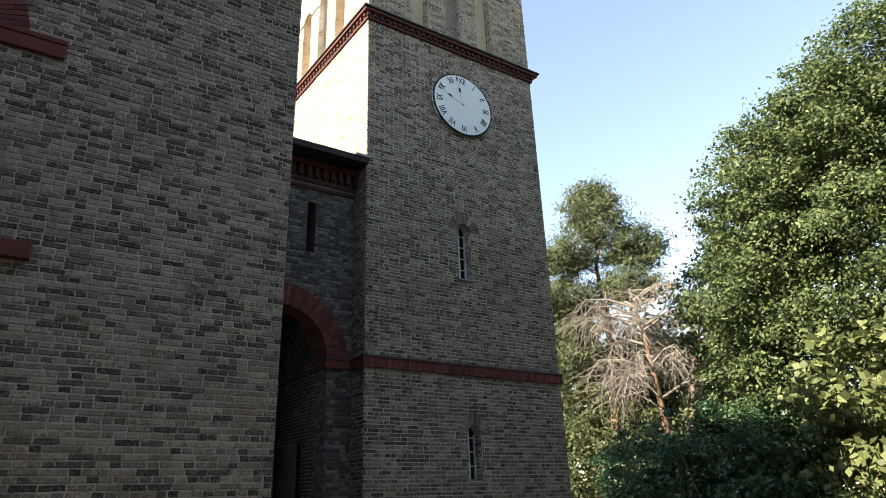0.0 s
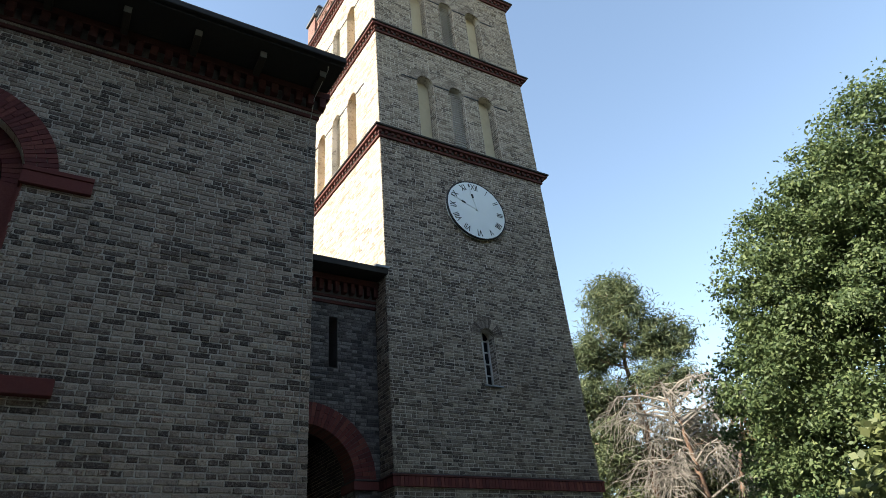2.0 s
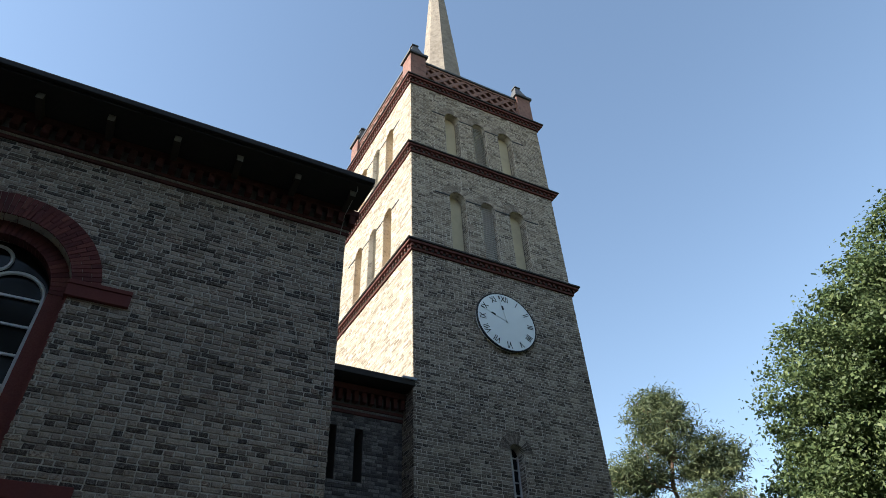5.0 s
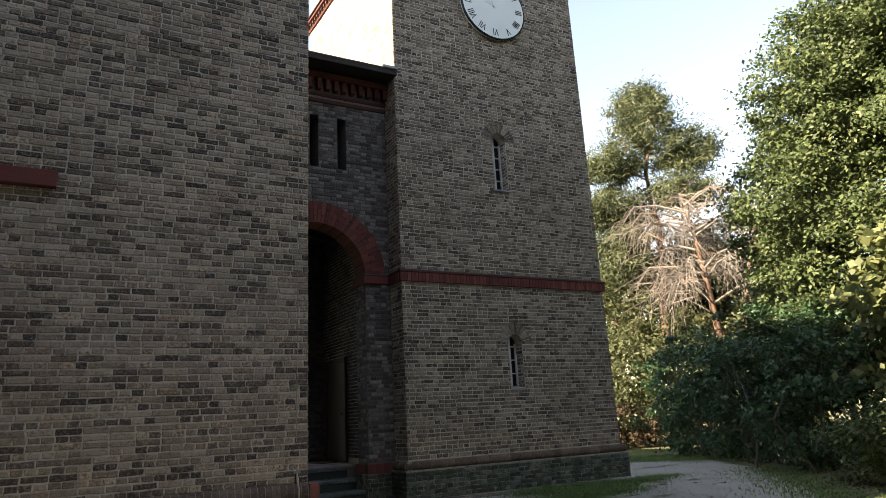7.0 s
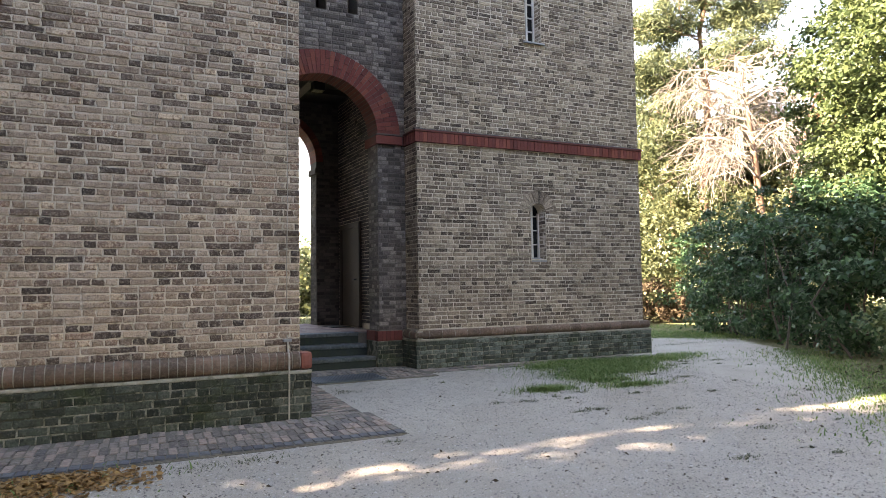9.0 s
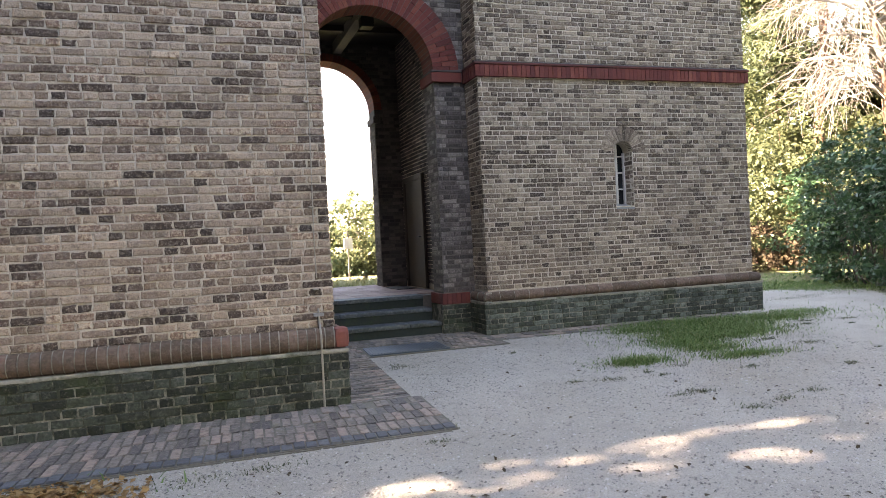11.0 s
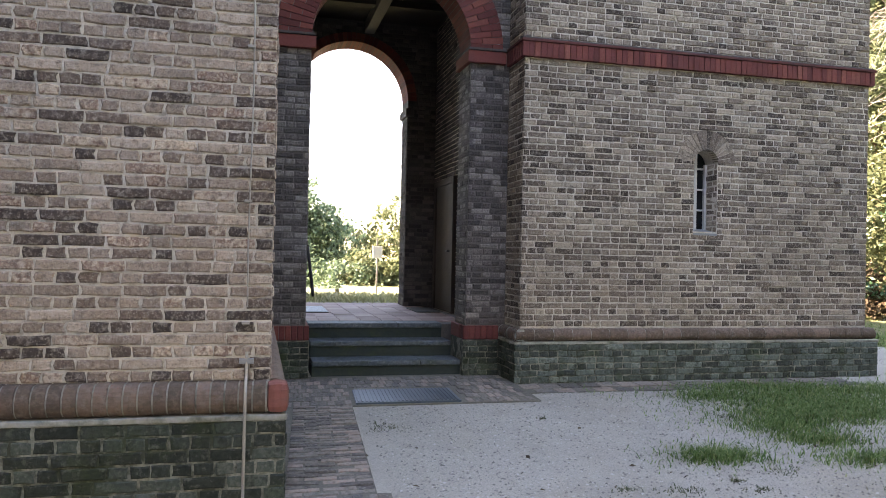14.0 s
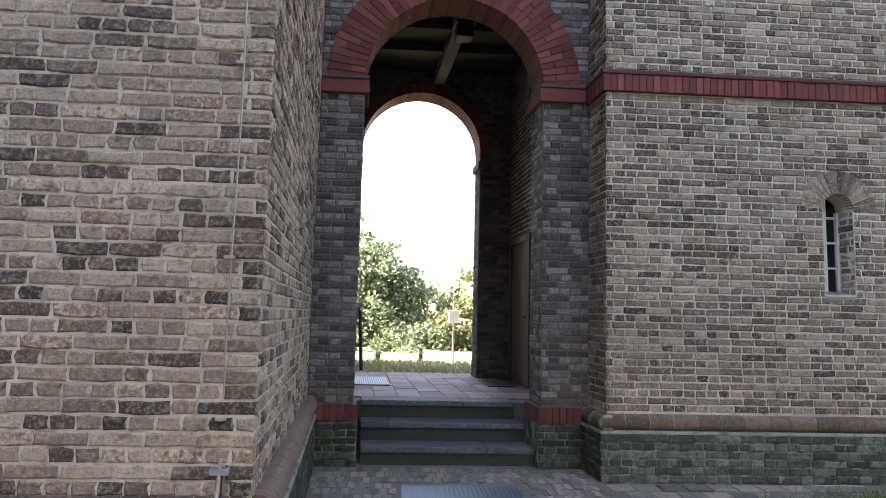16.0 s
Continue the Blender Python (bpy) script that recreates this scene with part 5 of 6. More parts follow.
def limbs(seed, base, top, radius, n, reach, first=0.35, rise=0.5, mat=None, parent=None, wob=0.25):
    """A leaning tapered trunk with forked limbs."""
    g = np.random.default_rng(seed)
    base, top = np.array(base, float), np.array(top, float)
    bm = bmesh.new()
    ks = np.linspace(0, 1, 9)
    pts = [base + (top - base) * k + np.array([*(g.normal(0, wob, 2) * k * (1 - 0.3 * k)), 0]) for k in ks]
    tube(bm, pts, [radius * (1 - 0.88 * k) * (1.25 if k == 0 else 1) for k in ks], 10)
    part("trunk", bm, mat, parent, shear=False, smooth=True)
    bm = bmesh.new()
    for i in range(n):
        k = first + (0.97 - first) * (i + g.random()) / n
        s = np.array([np.interp(k, ks, [q[a] for q in pts]) for a in range(3)])
        a = g.random() * 2 * math.pi
        ln = reach * (0.55 + 0.6 * g.random()) * (1.15 - 0.75 * k)
        d = np.array([math.cos(a), math.sin(a), rise * (0.4 + g.random())])
        r0 = radius * (1 - 0.85 * k) * 0.5
        q = [s, s + d * ln * 0.35 + [0, 0, 0.05], s + d * ln * 0.7 + g.normal(0, 0.12, 3), s + d * ln + g.normal(0, 0.2, 3)]
        tube(bm, q, [r0, r0 * 0.7, r0 * 0.42, 0.012], 6)
        for _ in range(3):
            m = 1 + int(g.integers(2))
            e = q[m] + (q[m + 1] - q[m]) * g.random()
            dd = d + g.normal(0, 0.7, 3)
            tube(bm, [e, e + dd * ln * 0.22, e + dd * ln * 0.42 + g.normal(0, 0.1, 3)], [r0 * 0.35, r0 * 0.2, 0.008], 5)
    part("branchwork", bm, mat, parent, shear=False, smooth=True)


def tree(label, seed, base, top, radius, blobs, count, size, leaf, bark_m, n=14, reach=3.0, group="", **kw):
    t = thing("tree", label, "tree", group)
    limbs(seed, base, top, radius, n, reach, mat=bark_m, parent=t)
    leaf_cloud("crown", blobs, count, size, leaf, t, seed, **kw)
    return t


def bushes(blobs, count, size, material, parent, seed, **kw):
    """Shrubs that grow into one another, each a part of its own."""
    total = sum(b[6] for b in blobs)
    for k, b in enumerate(blobs):
        leaf_cloud("bush", [b], int(count * b[6] / total), size, material, parent, seed * 10 + k, **kw)


# broad tree beside the path
tree("tall broad-leaved tree with a dense green crown beside the path", 11, (16.2, -2.0, -0.1), (17.0, -2.6, 14.0), 0.34,
     [(17.2, -3.2, 9.7, 4.0, 4.6, 4.4, 3), (15.2, -0.6, 7.4, 3.2, 3.0, 3.0, 2), (16.5, -6.5, 8.5, 3.6, 3.5, 4.5, 2), (14.6, 0.9, 5.0, 2.4, 2.0, 2.2, 1.4),
      (15.2, -3.2, 5.2, 3.0, 3.0, 2.6, 1.6), (18.2, -1.8, 11.3, 2.6, 2.8, 2.4, 1.2), (13.6, 2.2, 3.7, 1.5, 1.4, 1.6, 0.6), (14.0, 0.9, 8.5, 1.8, 1.8, 2.3, 1.1), (13.4, 2.0, 6.0, 1.6, 1.5, 2.1, 1.0), (15.4, -0.5, 9.8, 2.2, 2.2, 2.3, 1.2),
      (15.6, 0.6, 9.2, 1.6, 1.5, 2.0, 0.8), (17.4, -0.6, 12.2, 1.9, 1.8, 1.8, 0.8), (14.8, 2.0, 7.2, 1.3, 1.2, 1.6, 0.6),
      (13.8, 0.3, 10.2, 1.2, 1.2, 1.3, 0.7), (14.3, -1.2, 11.2, 1.3, 1.3, 1.3, 0.7), (15.0, -2.8, 12.3, 1.5, 1.5, 1.4, 0.7), (13.8, 1.6, 8.3, 1.1, 1.0, 1.3, 0.5)], 280000, 0.115, leaf_big, bark, n=30, reach=4.6, clump=0.36, per=120, fill=0.35)
# climber-hung shrubs in the sun
climber = thing("climber_thicket", "sunlit yellow-green climber hanging over shrubs by the path", "shrub")
bushes([(10.6, -2.6, 2.3, 1.5, 1.7, 2.1, 2), (9.7, -3.9, 1.7, 1.3, 1.3, 1.7, 1.5), (11.7, -1.2, 2.7, 1.4, 1.5, 1.3, 0.9), (12.2, -3.6, 2.7, 1.7, 1.8, 2.0, 1.1), (9.4, -5.6, 1.6, 1.6, 1.6, 1.8, 1)], 17000, 0.17, leaf_vine, climber, 21, clump=0.3, slim=0.8)
low = thing("low_shrub", "low green shrub at the path's edge", "shrub")
bushes([(8.9, -2.4, 0.6, 0.9, 1.1, 0.75, 1), (8.3, -3.7, 0.6, 0.9, 1.0, 0.8, 1), (9.6, -1.4, 0.6, 0.8, 0.9, 0.7, 0.7)], 9000, 0.10, leaf_big, low, 22, clump=0.22)
# shaded shrub row
hedge = thing("shrub_row", "dense dark green shrubs in the tower's shade", "shrub")
bushes([(10.6, 0.2, 1.5, 1.2, 1.4, 1.7, 1.2), (11.5, 1.8, 1.6, 1.4, 1.5, 1.75, 1.3), (12.6, 3.6, 1.6, 1.5, 1.6, 1.8, 1.3), (13.4, 5.4, 1.6, 1.5, 1.6, 1.85, 1.3), (14.2, 7.2, 1.5, 1.3, 1.5, 1.8, 1.1),
                       (12.8, 1.2, 2.4, 1.4, 1.6, 1.5, 0.9)], 42000, 0.12, leaf_dark, hedge, 23, clump=0.3, per=110)
bm = bmesh.new()
g_ = np.random.default_rng(3)
for k in range(26):
    x, y = 10.6 + 3.6 * (k / 26) + g_.normal(0, 0.3), 0.2 + 7 * (k / 26) + g_.normal(0, 0.3)
    tube(bm, [(x, y, -0.05), (x + g_.normal(0, 0.2), y + g_.normal(0, 0.2), 1.0), (x + g_.normal(0, 0.5), y + g_.normal(0, 0.5), 2.4)], [0.03, 0.022, 0.008], 5)
part("stemwork", bm, bark, hedge, shear=False)
# yellow-green thicket behind
thick = thing("thicket", "bright yellow-green sunlit bushes behind the tower", "shrub")
bushes([(16.0, 12.5, 2.2, 2.0, 2.0, 2.4, 1.4), (18.2, 11.6, 2.6, 2.2, 2.2, 2.8, 1.4), (20.5, 10.0, 2.8, 2.4, 2.4, 3.0, 1.3), (17.0, 15.0, 3.6, 2.4, 2.4, 3.8, 1.4), (22.5, 8.0, 3.0, 2.4, 2.4, 3.2, 1.0), (19.0, 14.5, 4.4, 2.0, 2.0, 3.2, 1)], 34000, 0.17, leaf_yellow, thick, 24, clump=0.42)
brush = thing("dry_brush", "brown dry undergrowth below the thicket", "shrub")
leaf_cloud("foliage", [(15.0, 11.2, 0.7, 1.4, 0.8, 0.9, 1), (16.8, 10.6, 0.6, 1.5, 0.8, 0.8, 1)], 9000, 0.12, leaf_litter, brush, 25, clump=0.25)
# pines
pine = thing("pine_tree", "tall pine with orange trunk and open needle crown", "tree", "pines")
limbs(31, (19.6, 12.9, -0.1), (19.9, 12.4, 16.2), 0.26, 20, 3.0, first=0.45, rise=0.35, mat=bark_pine, parent=pine, wob=0.3)
leaf_cloud("crown", [(19.6, 12.4, 14.6, 1.5, 1.6, 1.5, 1.2), (18.4, 13.4, 12.6, 1.5, 1.4, 0.9, 1), (20.9, 11.3, 12.8, 1.4, 1.4, 1.0, 1.1), (20.6, 11.4, 10.9, 1.5, 1.5, 0.8, 0.9), (18.2, 13.9, 10.4, 1.5, 1.4, 1.0, 0.9), (18.6, 13.6, 8.2, 1.6, 1.4, 1.2, 0.9), (19.8, 12.4, 15.8, 0.8, 0.8, 0.8, 0.5)],
           46000, 0.24, needle, pine, 31, clump=0.42, slim=0.2, fill=0.4)
pine2 = thing("pine_tree", "second pine half hidden behind the tower", "tree", "pines")
limbs(32, (21.5, 16.5, -0.1), (21.6, 16.2, 13.0), 0.24, 16, 3.0, first=0.4, rise=0.3, mat=bark_pine, parent=pine2, wob=0.3)
leaf_cloud("crown", [(21.5, 16.4, 11.0, 2.2, 2.2, 1.8, 1), (19.6, 16.0, 8.0, 2.2, 2.0, 1.6, 1), (22.0, 14.0, 7.2, 2.0, 2.0, 1.6, 1)], 26000, 0.25, needle, pine2, 33, clump=0.45, slim=0.2, fill=0.4)
# dead tree with a tangle of bleached twigs
dead = thing("dead_tree", "dead pine with bleached twigs and rust-coloured needles", "tree")
g_ = np.random.default_rng(5)
bm = bmesh.new()
db = np.array([19.4, 9.7, 0.0])
tr = [db, db + [0.2, 0.1, 3.0], db + [0.0, 0.2, 6.0], db + [-0.2, 0.3, 8.3], db + [-0.5, 0.5, 9.8]]
tube(bm, tr, [0.2, 0.16, 0.12, 0.08, 0.03], 9)
tube(bm, [tr[1], tr[1] + [0.7, -0.6, 1.2], tr[1] + [1.0, -0.9, 3.4], tr[1] + [1.5, -1.3, 5.4]], [0.14, 0.12, 0.09, 0.03], 8)
part("trunk", bm, bark_pine, dead, shear=False, smooth=True)
bm = bmesh.new()
tips = []
for i in range(46):
    k = 0.42 + 0.56 * g_.random()
    s = np.array([np.interp(k * 4, range(5), [q[a] for q in tr]) for a in range(3)])
    a = g_.random() * 2 * math.pi
    ln = 1.4 + 1.5 * g_.random()
    d = np.array([math.cos(a), math.sin(a), 0.25])
    q = [s, s + d * ln * 0.4 + [0, 0, 0.2], s + d * ln * 0.75 + [0, 0, 0.05], s + d * ln - [0, 0, 0.5 + 0.7 * g_.random()]]
    tube(bm, q, [0.055, 0.042, 0.028, 0.008], 5)
    for j in range(34):
        m = 1 + int(g_.integers(2))
        e = q[m] + (q[m + 1] - q[m]) * g_.random()
        dd = d * 0.45 + g_.normal(0, 0.6, 3) + [0, 0, -0.5]
        tube(bm, [e, e + dd * 0.5, e + dd * 0.85 + [0, 0, -0.45 * g_.random()]], [0.011, 0.008, 0.005], 3)
part("twig_tangle", bm, bark_dead, dead, "bleached hanging twigs", shear=False)
leaf_cloud("dead_needles", [(20.6, 7.6, 8.0, 1.1, 1.0, 0.8, 1), (21.2, 7.0, 7.0, 0.9, 0.9, 0.7, 0.8)], 5000, 0.14, needle_dead, dead, 35, clump=0.3, slim=0.16, label="rust-coloured dead needles")
for k, (x, y, h, w) in enumerate(((24.5, 19.0, 9.5, 3.0), (27.5, 15.0, 10.0, 3.2), (29.5, 10.5, 9.0, 3.2), (22.5, 22.5, 9.0, 3.0), (30.0, 5.5, 9.5, 3.4), (25.0, 10.0, 11.2, 3.0), (23.5, 13.5, 10.5, 2.8))):
    t = thing("tree", "sunlit yellow-green tree at the wood's edge", "tree", "wood's edge")
    limbs(40 + k, (x, y, -0.1), (x, y, h * 0.9), 0.2, 10, w * 0.8, mat=bark, parent=t)
    leaf_cloud("crown", [(x, y, h - w, w, w, w, 1.3), (x - 0.8, y + 0.5, h - 2.1 * w, w, w, w, 1.2)], 11000, 0.26, leaf_yellow, t, 40 + k, clump=0.55)
bare = thing("bare_tree", "thin leafless tree beside the green crown", "tree")
limbs(36, (15.4, 2.6, -0.1), (15.0, 2.9, 10.2), 0.1, 22, 1.6, first=0.3, rise=0.7, mat=bark_dead, parent=bare, wob=0.2)

# beyond the passage: trees and tall grass
for k, (x, y, h, w) in enumerate(((-3.0, 30, 7.4, 3.6), (-0.4, 29, 5.4, 2.2), (1.8, 33, 3.6, 2.8), (4.9, 27, 4.2, 2.3), (8.8, 29, 6.0, 3.2), (-8.5, 31, 7.5, 3.6))):
    z0 = ground_z(x, y) - 0.2
    t = thing("tree", "sunlit green tree beyond the passage", "tree", "trees beyond the passage")
    limbs(50 + k, (x, y, z0), (x + 0.2, y, h * 0.9), 0.16, 12, w * 0.8, mat=bark, parent=t)
    leaf_cloud("crown", [(x, y, h - w * 0.9, w * 0.8, w * 0.8, w * 0.9, 1.3), (x + w * 0.5, y - 0.5, h - w * 1.6, w * 0.6, w * 0.6, w * 0.7, 0.8), (x - w * 0.6, y - 0.3, h - w * 1.7, w * 0.6, w * 0.6, w * 0.7, 0.8), (x, y - 0.6, h - w * 2.3, w * 0.8, w * 0.6, w * 0.8, 0.9)],
               15000, 0.22, leaf_far if k != 3 else leaf_yellow, t, 50 + k, clump=0.45)
scrub = thing("scrub", "low sunlit scrub below the far trees", "shrub")
leaf_cloud("foliage", [(x, 24 + (x % 3), -0.1, 1.8, 1.2, 1.7, 1) for x in (-6, -3, 0, 2.5, 5.5, 8.5)], 22000, 0.16, leaf_far, scrub, 61, clump=0.35)

# unseen wood behind and beside the yard, added to shade ground and walls
for k, (x, y, h, w) in enumerate(((-25, -16, 19, 5.4), (-15.5, -17, 18, 5.2), (-6, -18, 19, 5.4), (3.5, -18.5, 18, 5.2), (13, -18, 19, 5.4), (23, -17, 18, 5.2), (-13.5, -5.0, 15, 3.9), (-20.5, -5.0, 17.5, 4.2), (-27.5, -5.0, 20, 4.4), (-14.5, -10.5, 15, 4.2))):
    t = thing("tree", "dense green tree of the unseen wood added to shade the yard", "tree", "wood behind the yard")
    limbs(70 + k, (x, y, -0.1), (x + 0.3, y, h * 0.9), 0.28, 14, w * 0.8, mat=bark, parent=t)
    leaf_cloud("crown", [(x, y, h - w, w, w, w, 1.4), (x + 1.5, y - 0.4, h - 1.8 * w, w, w * 0.9, w * 0.9, 1.2), (x - 1.8, y - 0.6, h - 2.2 * w, w, w * 0.9, w * 0.9, 1.2), (x + 0.4, y, h - 2.9 * w, w * 0.8, w * 0.8, w * 0.7, 0.7)], 15000 if k < 6 else 52000, 0.46 if k < 6 else 0.29, leaf_wood, t, 70 + k, clump=0.9)


# ---- grass, stones, leaves ----
def blades(name, spots, count, height, material, seed, label, category="grass", width=0.007):
    g = np.random.default_rng(seed)
    S = np.array(spots, float)
    pick = g.choice(len(S), count, p=S[:, 4] / S[:, 4].sum())
    xy = S[pick, :2] + np.clip(g.normal(size=(count, 2)), -2.4, 2.4) * S[pick, 2:4] * np.where(g.random(count) < 0.3, 1.8, 0.95)[:, None]
    h = height * (0.25 + 0.9 * g.random(count) ** 2)
    a = g.random(count) * 2 * math.pi
    ln = h * (0.5 + 1.9 * g.random(count))
    dx, dy = np.cos(a), np.sin(a)
    w = width * (0.7 + 0.6 * g.random(count))
    z = np.array([ground_z(x, y) for x, y in xy])
    P = np.stack([xy[:, 0], xy[:, 1], z], 1)
    sd = np.stack([-dy * w, dx * w, 0 * w], 1)
    mid = P + np.stack([dx * ln * 0.35, dy * ln * 0.35, h * 0.7], 1)
    tip = P + np.stack([dx * ln, dy * ln, h], 1)
    v = np.stack([P - sd, P + sd, mid + sd * 0.7, mid - sd * 0.7, tip], 1).reshape(-1, 3)
    faces = []
    for i in range(count):
        o = 5 * i
        faces += [(o, o + 1, o + 2, o + 3), (o + 3, o + 2, o + 4)]
    ob = mesh_of(name, v.tolist(), faces, material)
    return tagged(ob, label, category, kind="stuff")


blades("grass_patch", [(5.6, 2.75, 0.5, 0.12, 1.0), (4.75, 2.35, 0.2, 0.12, 0.4), (6.6, 2.45, 0.5, 0.16, 1.2), (7.35, 2.2, 0.25, 0.13, 0.7), (5.2, 1.5, 0.36, 0.2, 1.9), (5.8, 1.5, 0.3, 0.22, 1.6), (5.5, 2.1, 0.45, 0.25, 1.9),
                       (4.7, 0.65, 0.2, 0.12, 0.7), (4.75, 0.1, 0.26, 0.1, 0.6), (3.45, 0.32, 0.16, 0.1, 0.8), (4.7, 1.1, 0.25, 0.14, 0.8), (6.3, 1.9, 0.3, 0.2, 0.9), (8.0, 2.5, 0.3, 0.2, 0.5)], 30000, 0.06, blade_mat, 81, "green grass patch growing in the gravel before the tower", width=0.0045)
gs = np.random.default_rng(82)
tufts = [(x, y, r, r * 0.5, 0.3 + r * 14) for x, y, r in zip(gs.uniform(2.2, 9.0, 46), gs.uniform(-4.2, 2.2, 46), gs.uniform(0.015, 0.085, 46))]
tufts += [(5.9, 0.3, 0.1, 0.06, 2.4), (3.7, -0.1, 0.08, 0.05, 1.0), (10.4, 4.4, 0.6, 0.15, 4), (9.6, 4.3, 0.3, 0.12, 2), (0.95, 1.5, 0.09, 0.07, 1.6), (0.55, -1.5, 0.06, 0.03, 0.8), (-0.7, -1.55, 0.12, 0.05, 1.6), (-1.2, -1.6, 0.16, 0.06, 1.4), (0.75, -1.1, 0.03, 0.06, 0.7)]
blades("grass_tufts", tufts, 5200, 0.026, blade_dull, 83, "small dull trodden grass tufts in the gravel", width=0.004)
verge = [(8.75 + 0.95 * y, y, 0.42, 0.28, 1) for y in np.arange(-3.6, 2, 0.5)] + [(11.2 + 0.75 * k, 6.2 - 0.62 * k + d, 0.5, 0.35, 1.4) for k in range(5) for d in (0, 0.9, 1.9)] + [(x, 9.2, 1.2, 0.5, 2) for x in (9.5, 12, 14.5)] + [(-3.0, -1.65, 0.5, 0.15, 1.2), (-4.5, -1.7, 0.6, 0.15, 1.2)]
blades("grass_verge", verge, 26000, 0.05, blade_mat, 84, "grassy verge along the path's edge")
blades("meadow_grass", [(x, y, 1.0, 0.5, 1) for x in np.arange(-3, 5, 1.0) for y in (9.6, 11.2, 13.0)], 14000, 0.16, straw, 85, "sunlit tall meadow grass beyond the passage", width=0.012)


def flakes(name, spots, count, size, material, seed, label, lift=0.012, category="leaves"):
    g = np.random.default_rng(seed)
    S = np.array(spots, float)
    pick = g.choice(len(S), count, p=S[:, 4] / S[:, 4].sum())
    xy = S[pick, :2] + np.clip(g.normal(size=(count, 2)), -2.3, 2.3) * S[pick, 2:4]
    near = np.exp(-(((xy - S[pick, :2]) / S[pick, 2:4]) ** 2).sum(1) / 2)
    z = np.array([ground_z(x, y) for x, y in xy]) + 0.008 + lift * near * g.random(count) * 4
    n = g.normal(size=(count, 3)) * 0.35 + [0, 0, 1]
    n /= np.linalg.norm(n, axis=1)[:, None]
    t = np.cross(n, g.normal(size=(count, 3)))
    t /= np.linalg.norm(t, axis=1)[:, None]
    b = np.cross(n, t)
    s = size * (0.5 + g.random(count))[:, None]
    p = np.column_stack([xy, z])
    v = np.stack([p - t * s * 0.5, p + b * s * 0.3 + n * s * 0.1, p + t * s * 0.5, p - b * s * 0.3 + n * s * 0.1], 1).reshape(-1, 3)
    ob = mesh_of(name, v.tolist(), [(4 * i, 4 * i + 1, 4 * i + 2, 4 * i + 3) for i in range(count)], material)
    return tagged(ob, label, category, kind="stuff")


flakes("leaf_pile", [(-2.25, -1.62, 0.35, 0.16, 3), (-2.9, -1.75, 0.4, 0.15, 1)], 2600, 0.05, leaf_brown, 91, "heap of dry orange leaves beside the paving")
flakes("fallen_leaves", [(4, -1, 3.0, 2.2, 3), (8.0, -4.0, 0.6, 0.8, 2), (3, -3, 2.5, 1.0, 1.5), (-1, -2.0, 2, 0.4, 0.6)], 420, 0.04, leaf_litter, 92, "scattered fallen leaves on the gravel", lift=0)
flakes("leaf_litter", [(8.7, -4.2, 0.6, 1.0, 1), (9.0, -2.0, 0.4, 0.8, 0.6)], 3000, 0.06, leaf_litter, 93, "brown leaf litter under the shrubs")


def pebbles(count, seed):
    g = np.random.default_rng(seed)
    verts, faces = [], []
    for _ in range(count):
        x, y = g.uniform(-2.5, 6.5), g.uniform(-4.5, 3.0)
        if y > -1.3 and x < 0.8 or y > 2.3 and x < 2.8:
            continue
        r = 0.004 + 0.01 * g.random() ** 3
        z = ground_z(x, y) + r * 0.2
        o = len(verts)
        k = g.normal(1, 0.2, 6)
        verts += [(x + r * k[0], y, z), (x, y + r * k[1], z), (x - r * k[2], y, z), (x, y - r * k[3], z), (x, y, z + r * 0.7 * k[4])]
        faces += [(o, o + 1, o + 4), (o + 1, o + 2, o + 4), (o + 2, o + 3, o + 4), (o + 3, o, o + 4)]
    tagged(mesh_of("gravel", verts, faces, mat_pebble), "loose pale gravel stones on the yard", "gravel", kind="stuff")


pebbles(80000, 95)

# ---- single bricks and pavers, last ----
brick_pieces("brick", near_rows, (0, 0.006), (1, 0), mat_nave_piece, nave)
brick_pieces("brick", tower_near, (0, TY0 + 0.006), (1, 0), mat_brick_piece, tower)
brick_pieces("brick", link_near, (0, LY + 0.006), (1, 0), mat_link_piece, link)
brick_pieces("plinth_brick", [r for r in pl_rows if r[0] >= -1.9], (0, -0.094), (1, 0), mat_plinth_piece, nave)
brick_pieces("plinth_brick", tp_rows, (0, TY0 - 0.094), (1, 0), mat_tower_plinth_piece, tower)


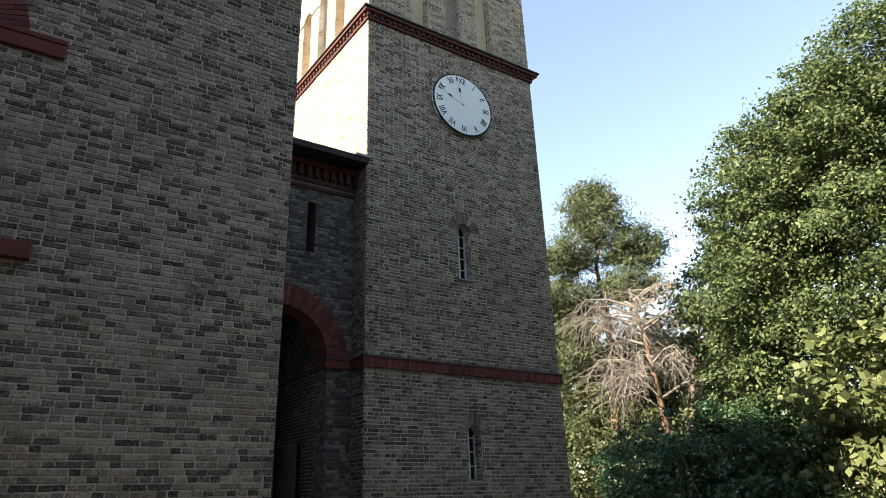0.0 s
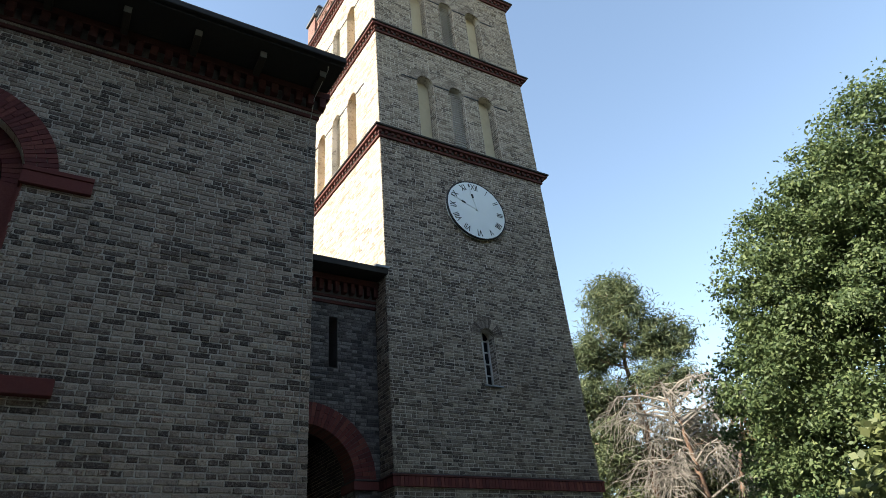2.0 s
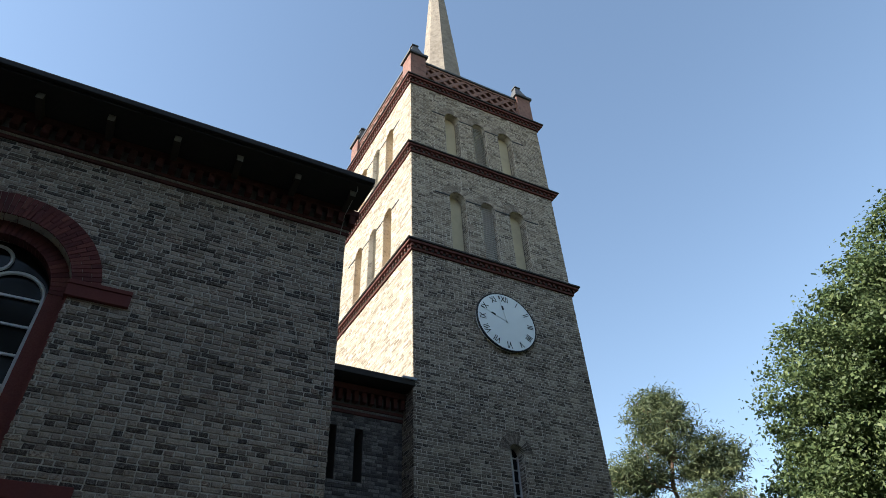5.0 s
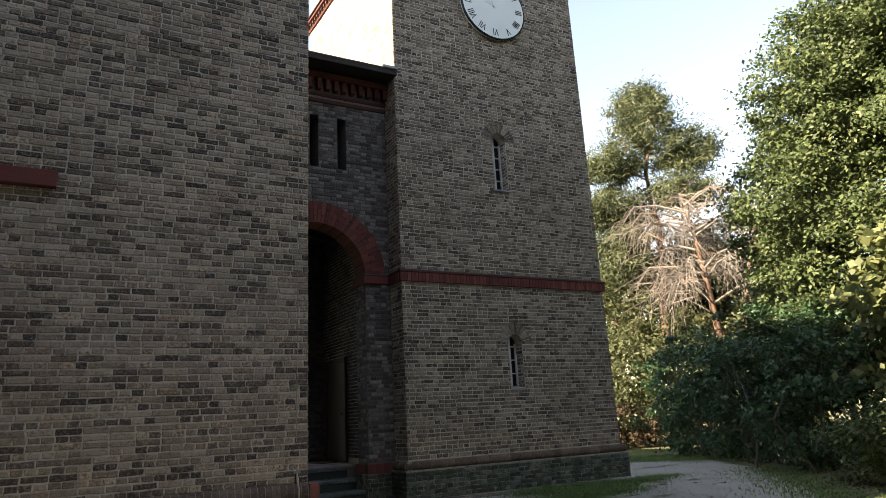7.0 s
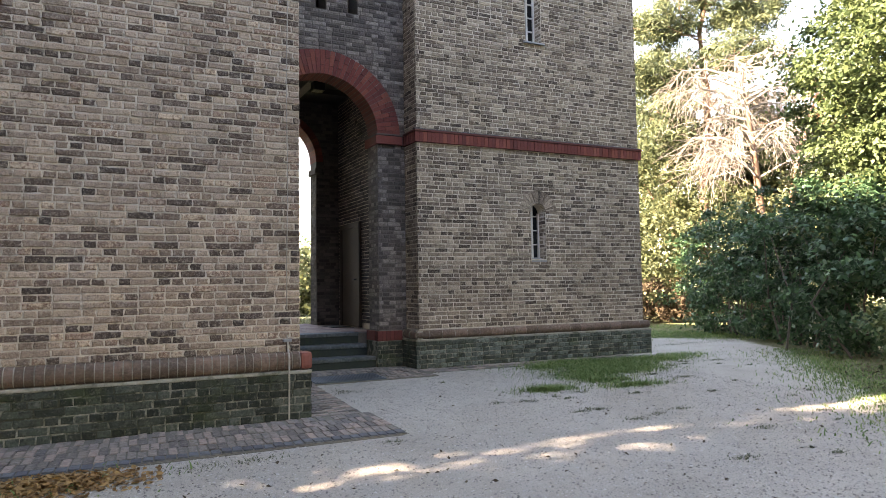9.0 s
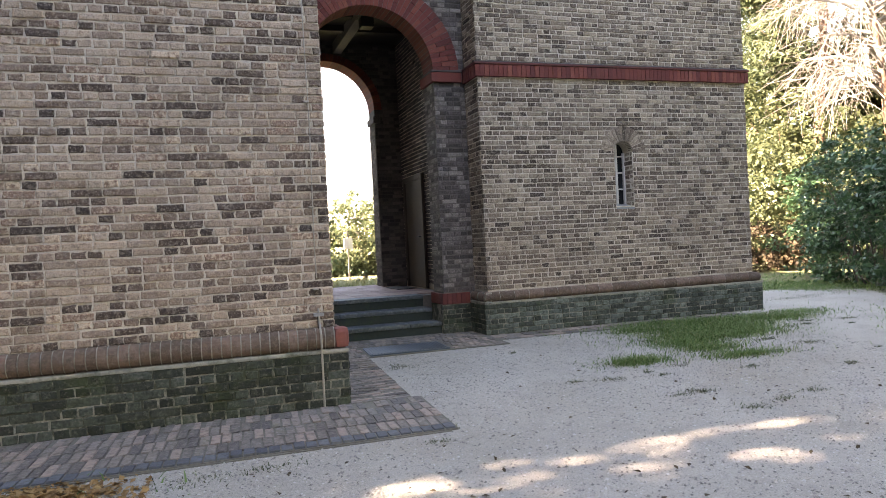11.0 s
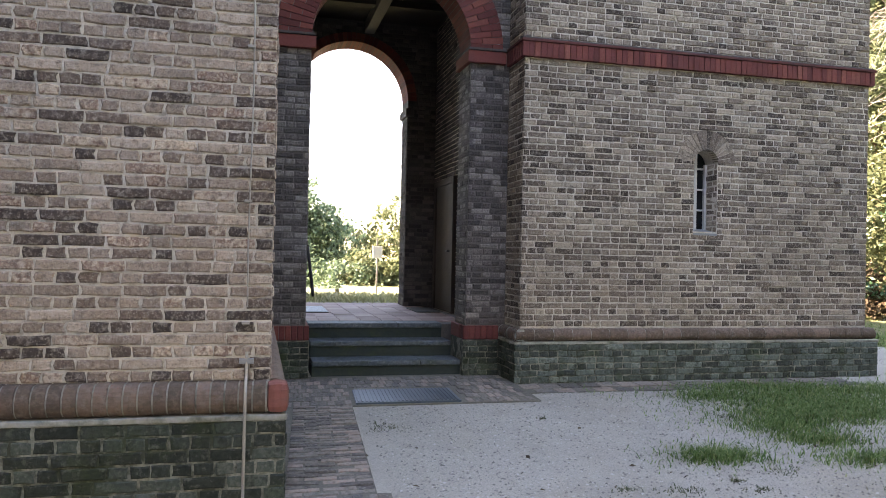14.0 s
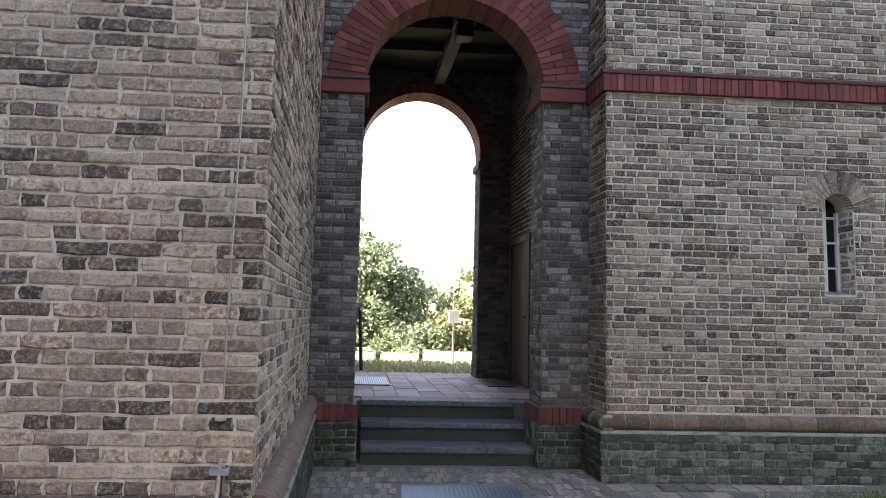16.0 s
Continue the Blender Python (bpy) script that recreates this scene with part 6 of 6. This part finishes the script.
def pavers(spec, joined, material_piece, material_joined, name="paving_brick"):
    """Bricks on the ground: (x, y, length along x, length along y)."""
    pool, vs, fs = {}, [], []
    for x, y, w, d, z in spec:
        if not joined(x, y):
            key = (round(w, 2), round(d, 2), int(rng.integers(4)))
            if key not in pool:
                bm = box(-key[0] / 2 + 0.006, key[0] / 2 - 0.006, -key[1] / 2 + 0.006, key[1] / 2 - 0.006, -0.05, 0.0, 0.005)
                for v in bm.verts:
                    v.co.z += rng.normal(0, 0.0012) if v.co.z > -0.03 else 0
                me = bpy.data.meshes.new(name)
                bm.to_mesh(me)
                bm.free()
                me.materials.append(material_piece)
                pool[key] = me
            ob = new(name, pool[key])
            ob.matrix_world = pose(x, y, z, rng.normal(0, 0.7), rng.normal(0, 0.7), rng.normal(0, 1.1))
            ob.parent = paving
        else:
            o = len(vs)
            a, b, t = w / 2 - 0.004, d / 2 - 0.004, 0.005
            for q, zz, e in ((1, z - 0.05, 0), (1, z - t, 0), (0, z + rng.normal(0, 0.001), t)):
                vs += [(x - a + e, y - b + e, zz), (x + a - e, y - b + e, zz), (x + a - e, y + b - e, zz), (x - a + e, y + b - e, zz)]
            for l in (0, 4):
                for i in range(4):
                    j = (i + 1) % 4
                    fs.append((o + l + i, o + l + j, o + l + 4 + j, o + l + 4 + i))
            fs.append((o + 8, o + 9, o + 10, o + 11))
    if vs:
        ob = mesh_of(name + "s", vs, fs, material_joined, paving)
        ob["kind"] = "stuff"


apron = []
for k in range(150):
    x = 0.72 - k * 0.082
    for r, y in enumerate((-0.34, -0.60, -0.86)):
        if x - 0.04 > -12:
            apron.append((x + 0.02 * (r % 2), y - 0.13, 0.08, 0.252, 0.014 + rng.normal(0, 0.003)))
    apron.append((x + 0.03 * (k % 2), -0.225, 0.08, 0.225, 0.012 + rng.normal(0, 0.004)))
pavers(apron, lambda x, y: x < -1.9, mat_paver_piece, mat_paver)
edge_rows = [(0.72 - k * 0.09, -1.195, 0.086, 0.135, 0.016 + rng.normal(0, 0.003)) for k in range(140)]
pavers([e for e in edge_rows if e[0] > -6], lambda x, y: False, mat_edge, mat_edge, "edge_clinker")
side_pav = []
for k in range(34):
    y = -0.06 + k * 0.0705
    for x, w in ((0.215, 0.235), (0.455, 0.235), (0.635, 0.115)) if k % 2 else ((0.16, 0.115), (0.335, 0.225), (0.57, 0.235)):
        side_pav.append((x, y, w, 0.068, 0.012 + rng.normal(0, 0.004)))
pavers(side_pav, lambda x, y: False, mat_paver_piece, mat_paver)
court = []
for j in range(7):
    for i in range(33):
        x, y = -0.12 + i * 0.086 + (0.04 if j % 2 else 0), 2.44 + j * 0.206
        if 0.66 < x < 1.90 and 2.2 < y < 3.08 or x > 2.66:
            continue
        court.append((x, y, 0.083, 0.2, 0.010 + rng.normal(0, 0.003)))
pavers(court, lambda x, y: y > 3.4, mat_paver_piece, mat_paver)
foot = []
for k in range(18):
    x = 2.85 + k * 0.25
    foot += [(x, 3.06, 0.245, 0.24, 0.004 + rng.normal(0, 0.004)), (x + 0.1, 2.83, 0.245, 0.2, 0.0 + rng.normal(0, 0.005))]
pavers(foot, lambda x, y: False, mat_paver_piece, mat_paver, "paving_slab")
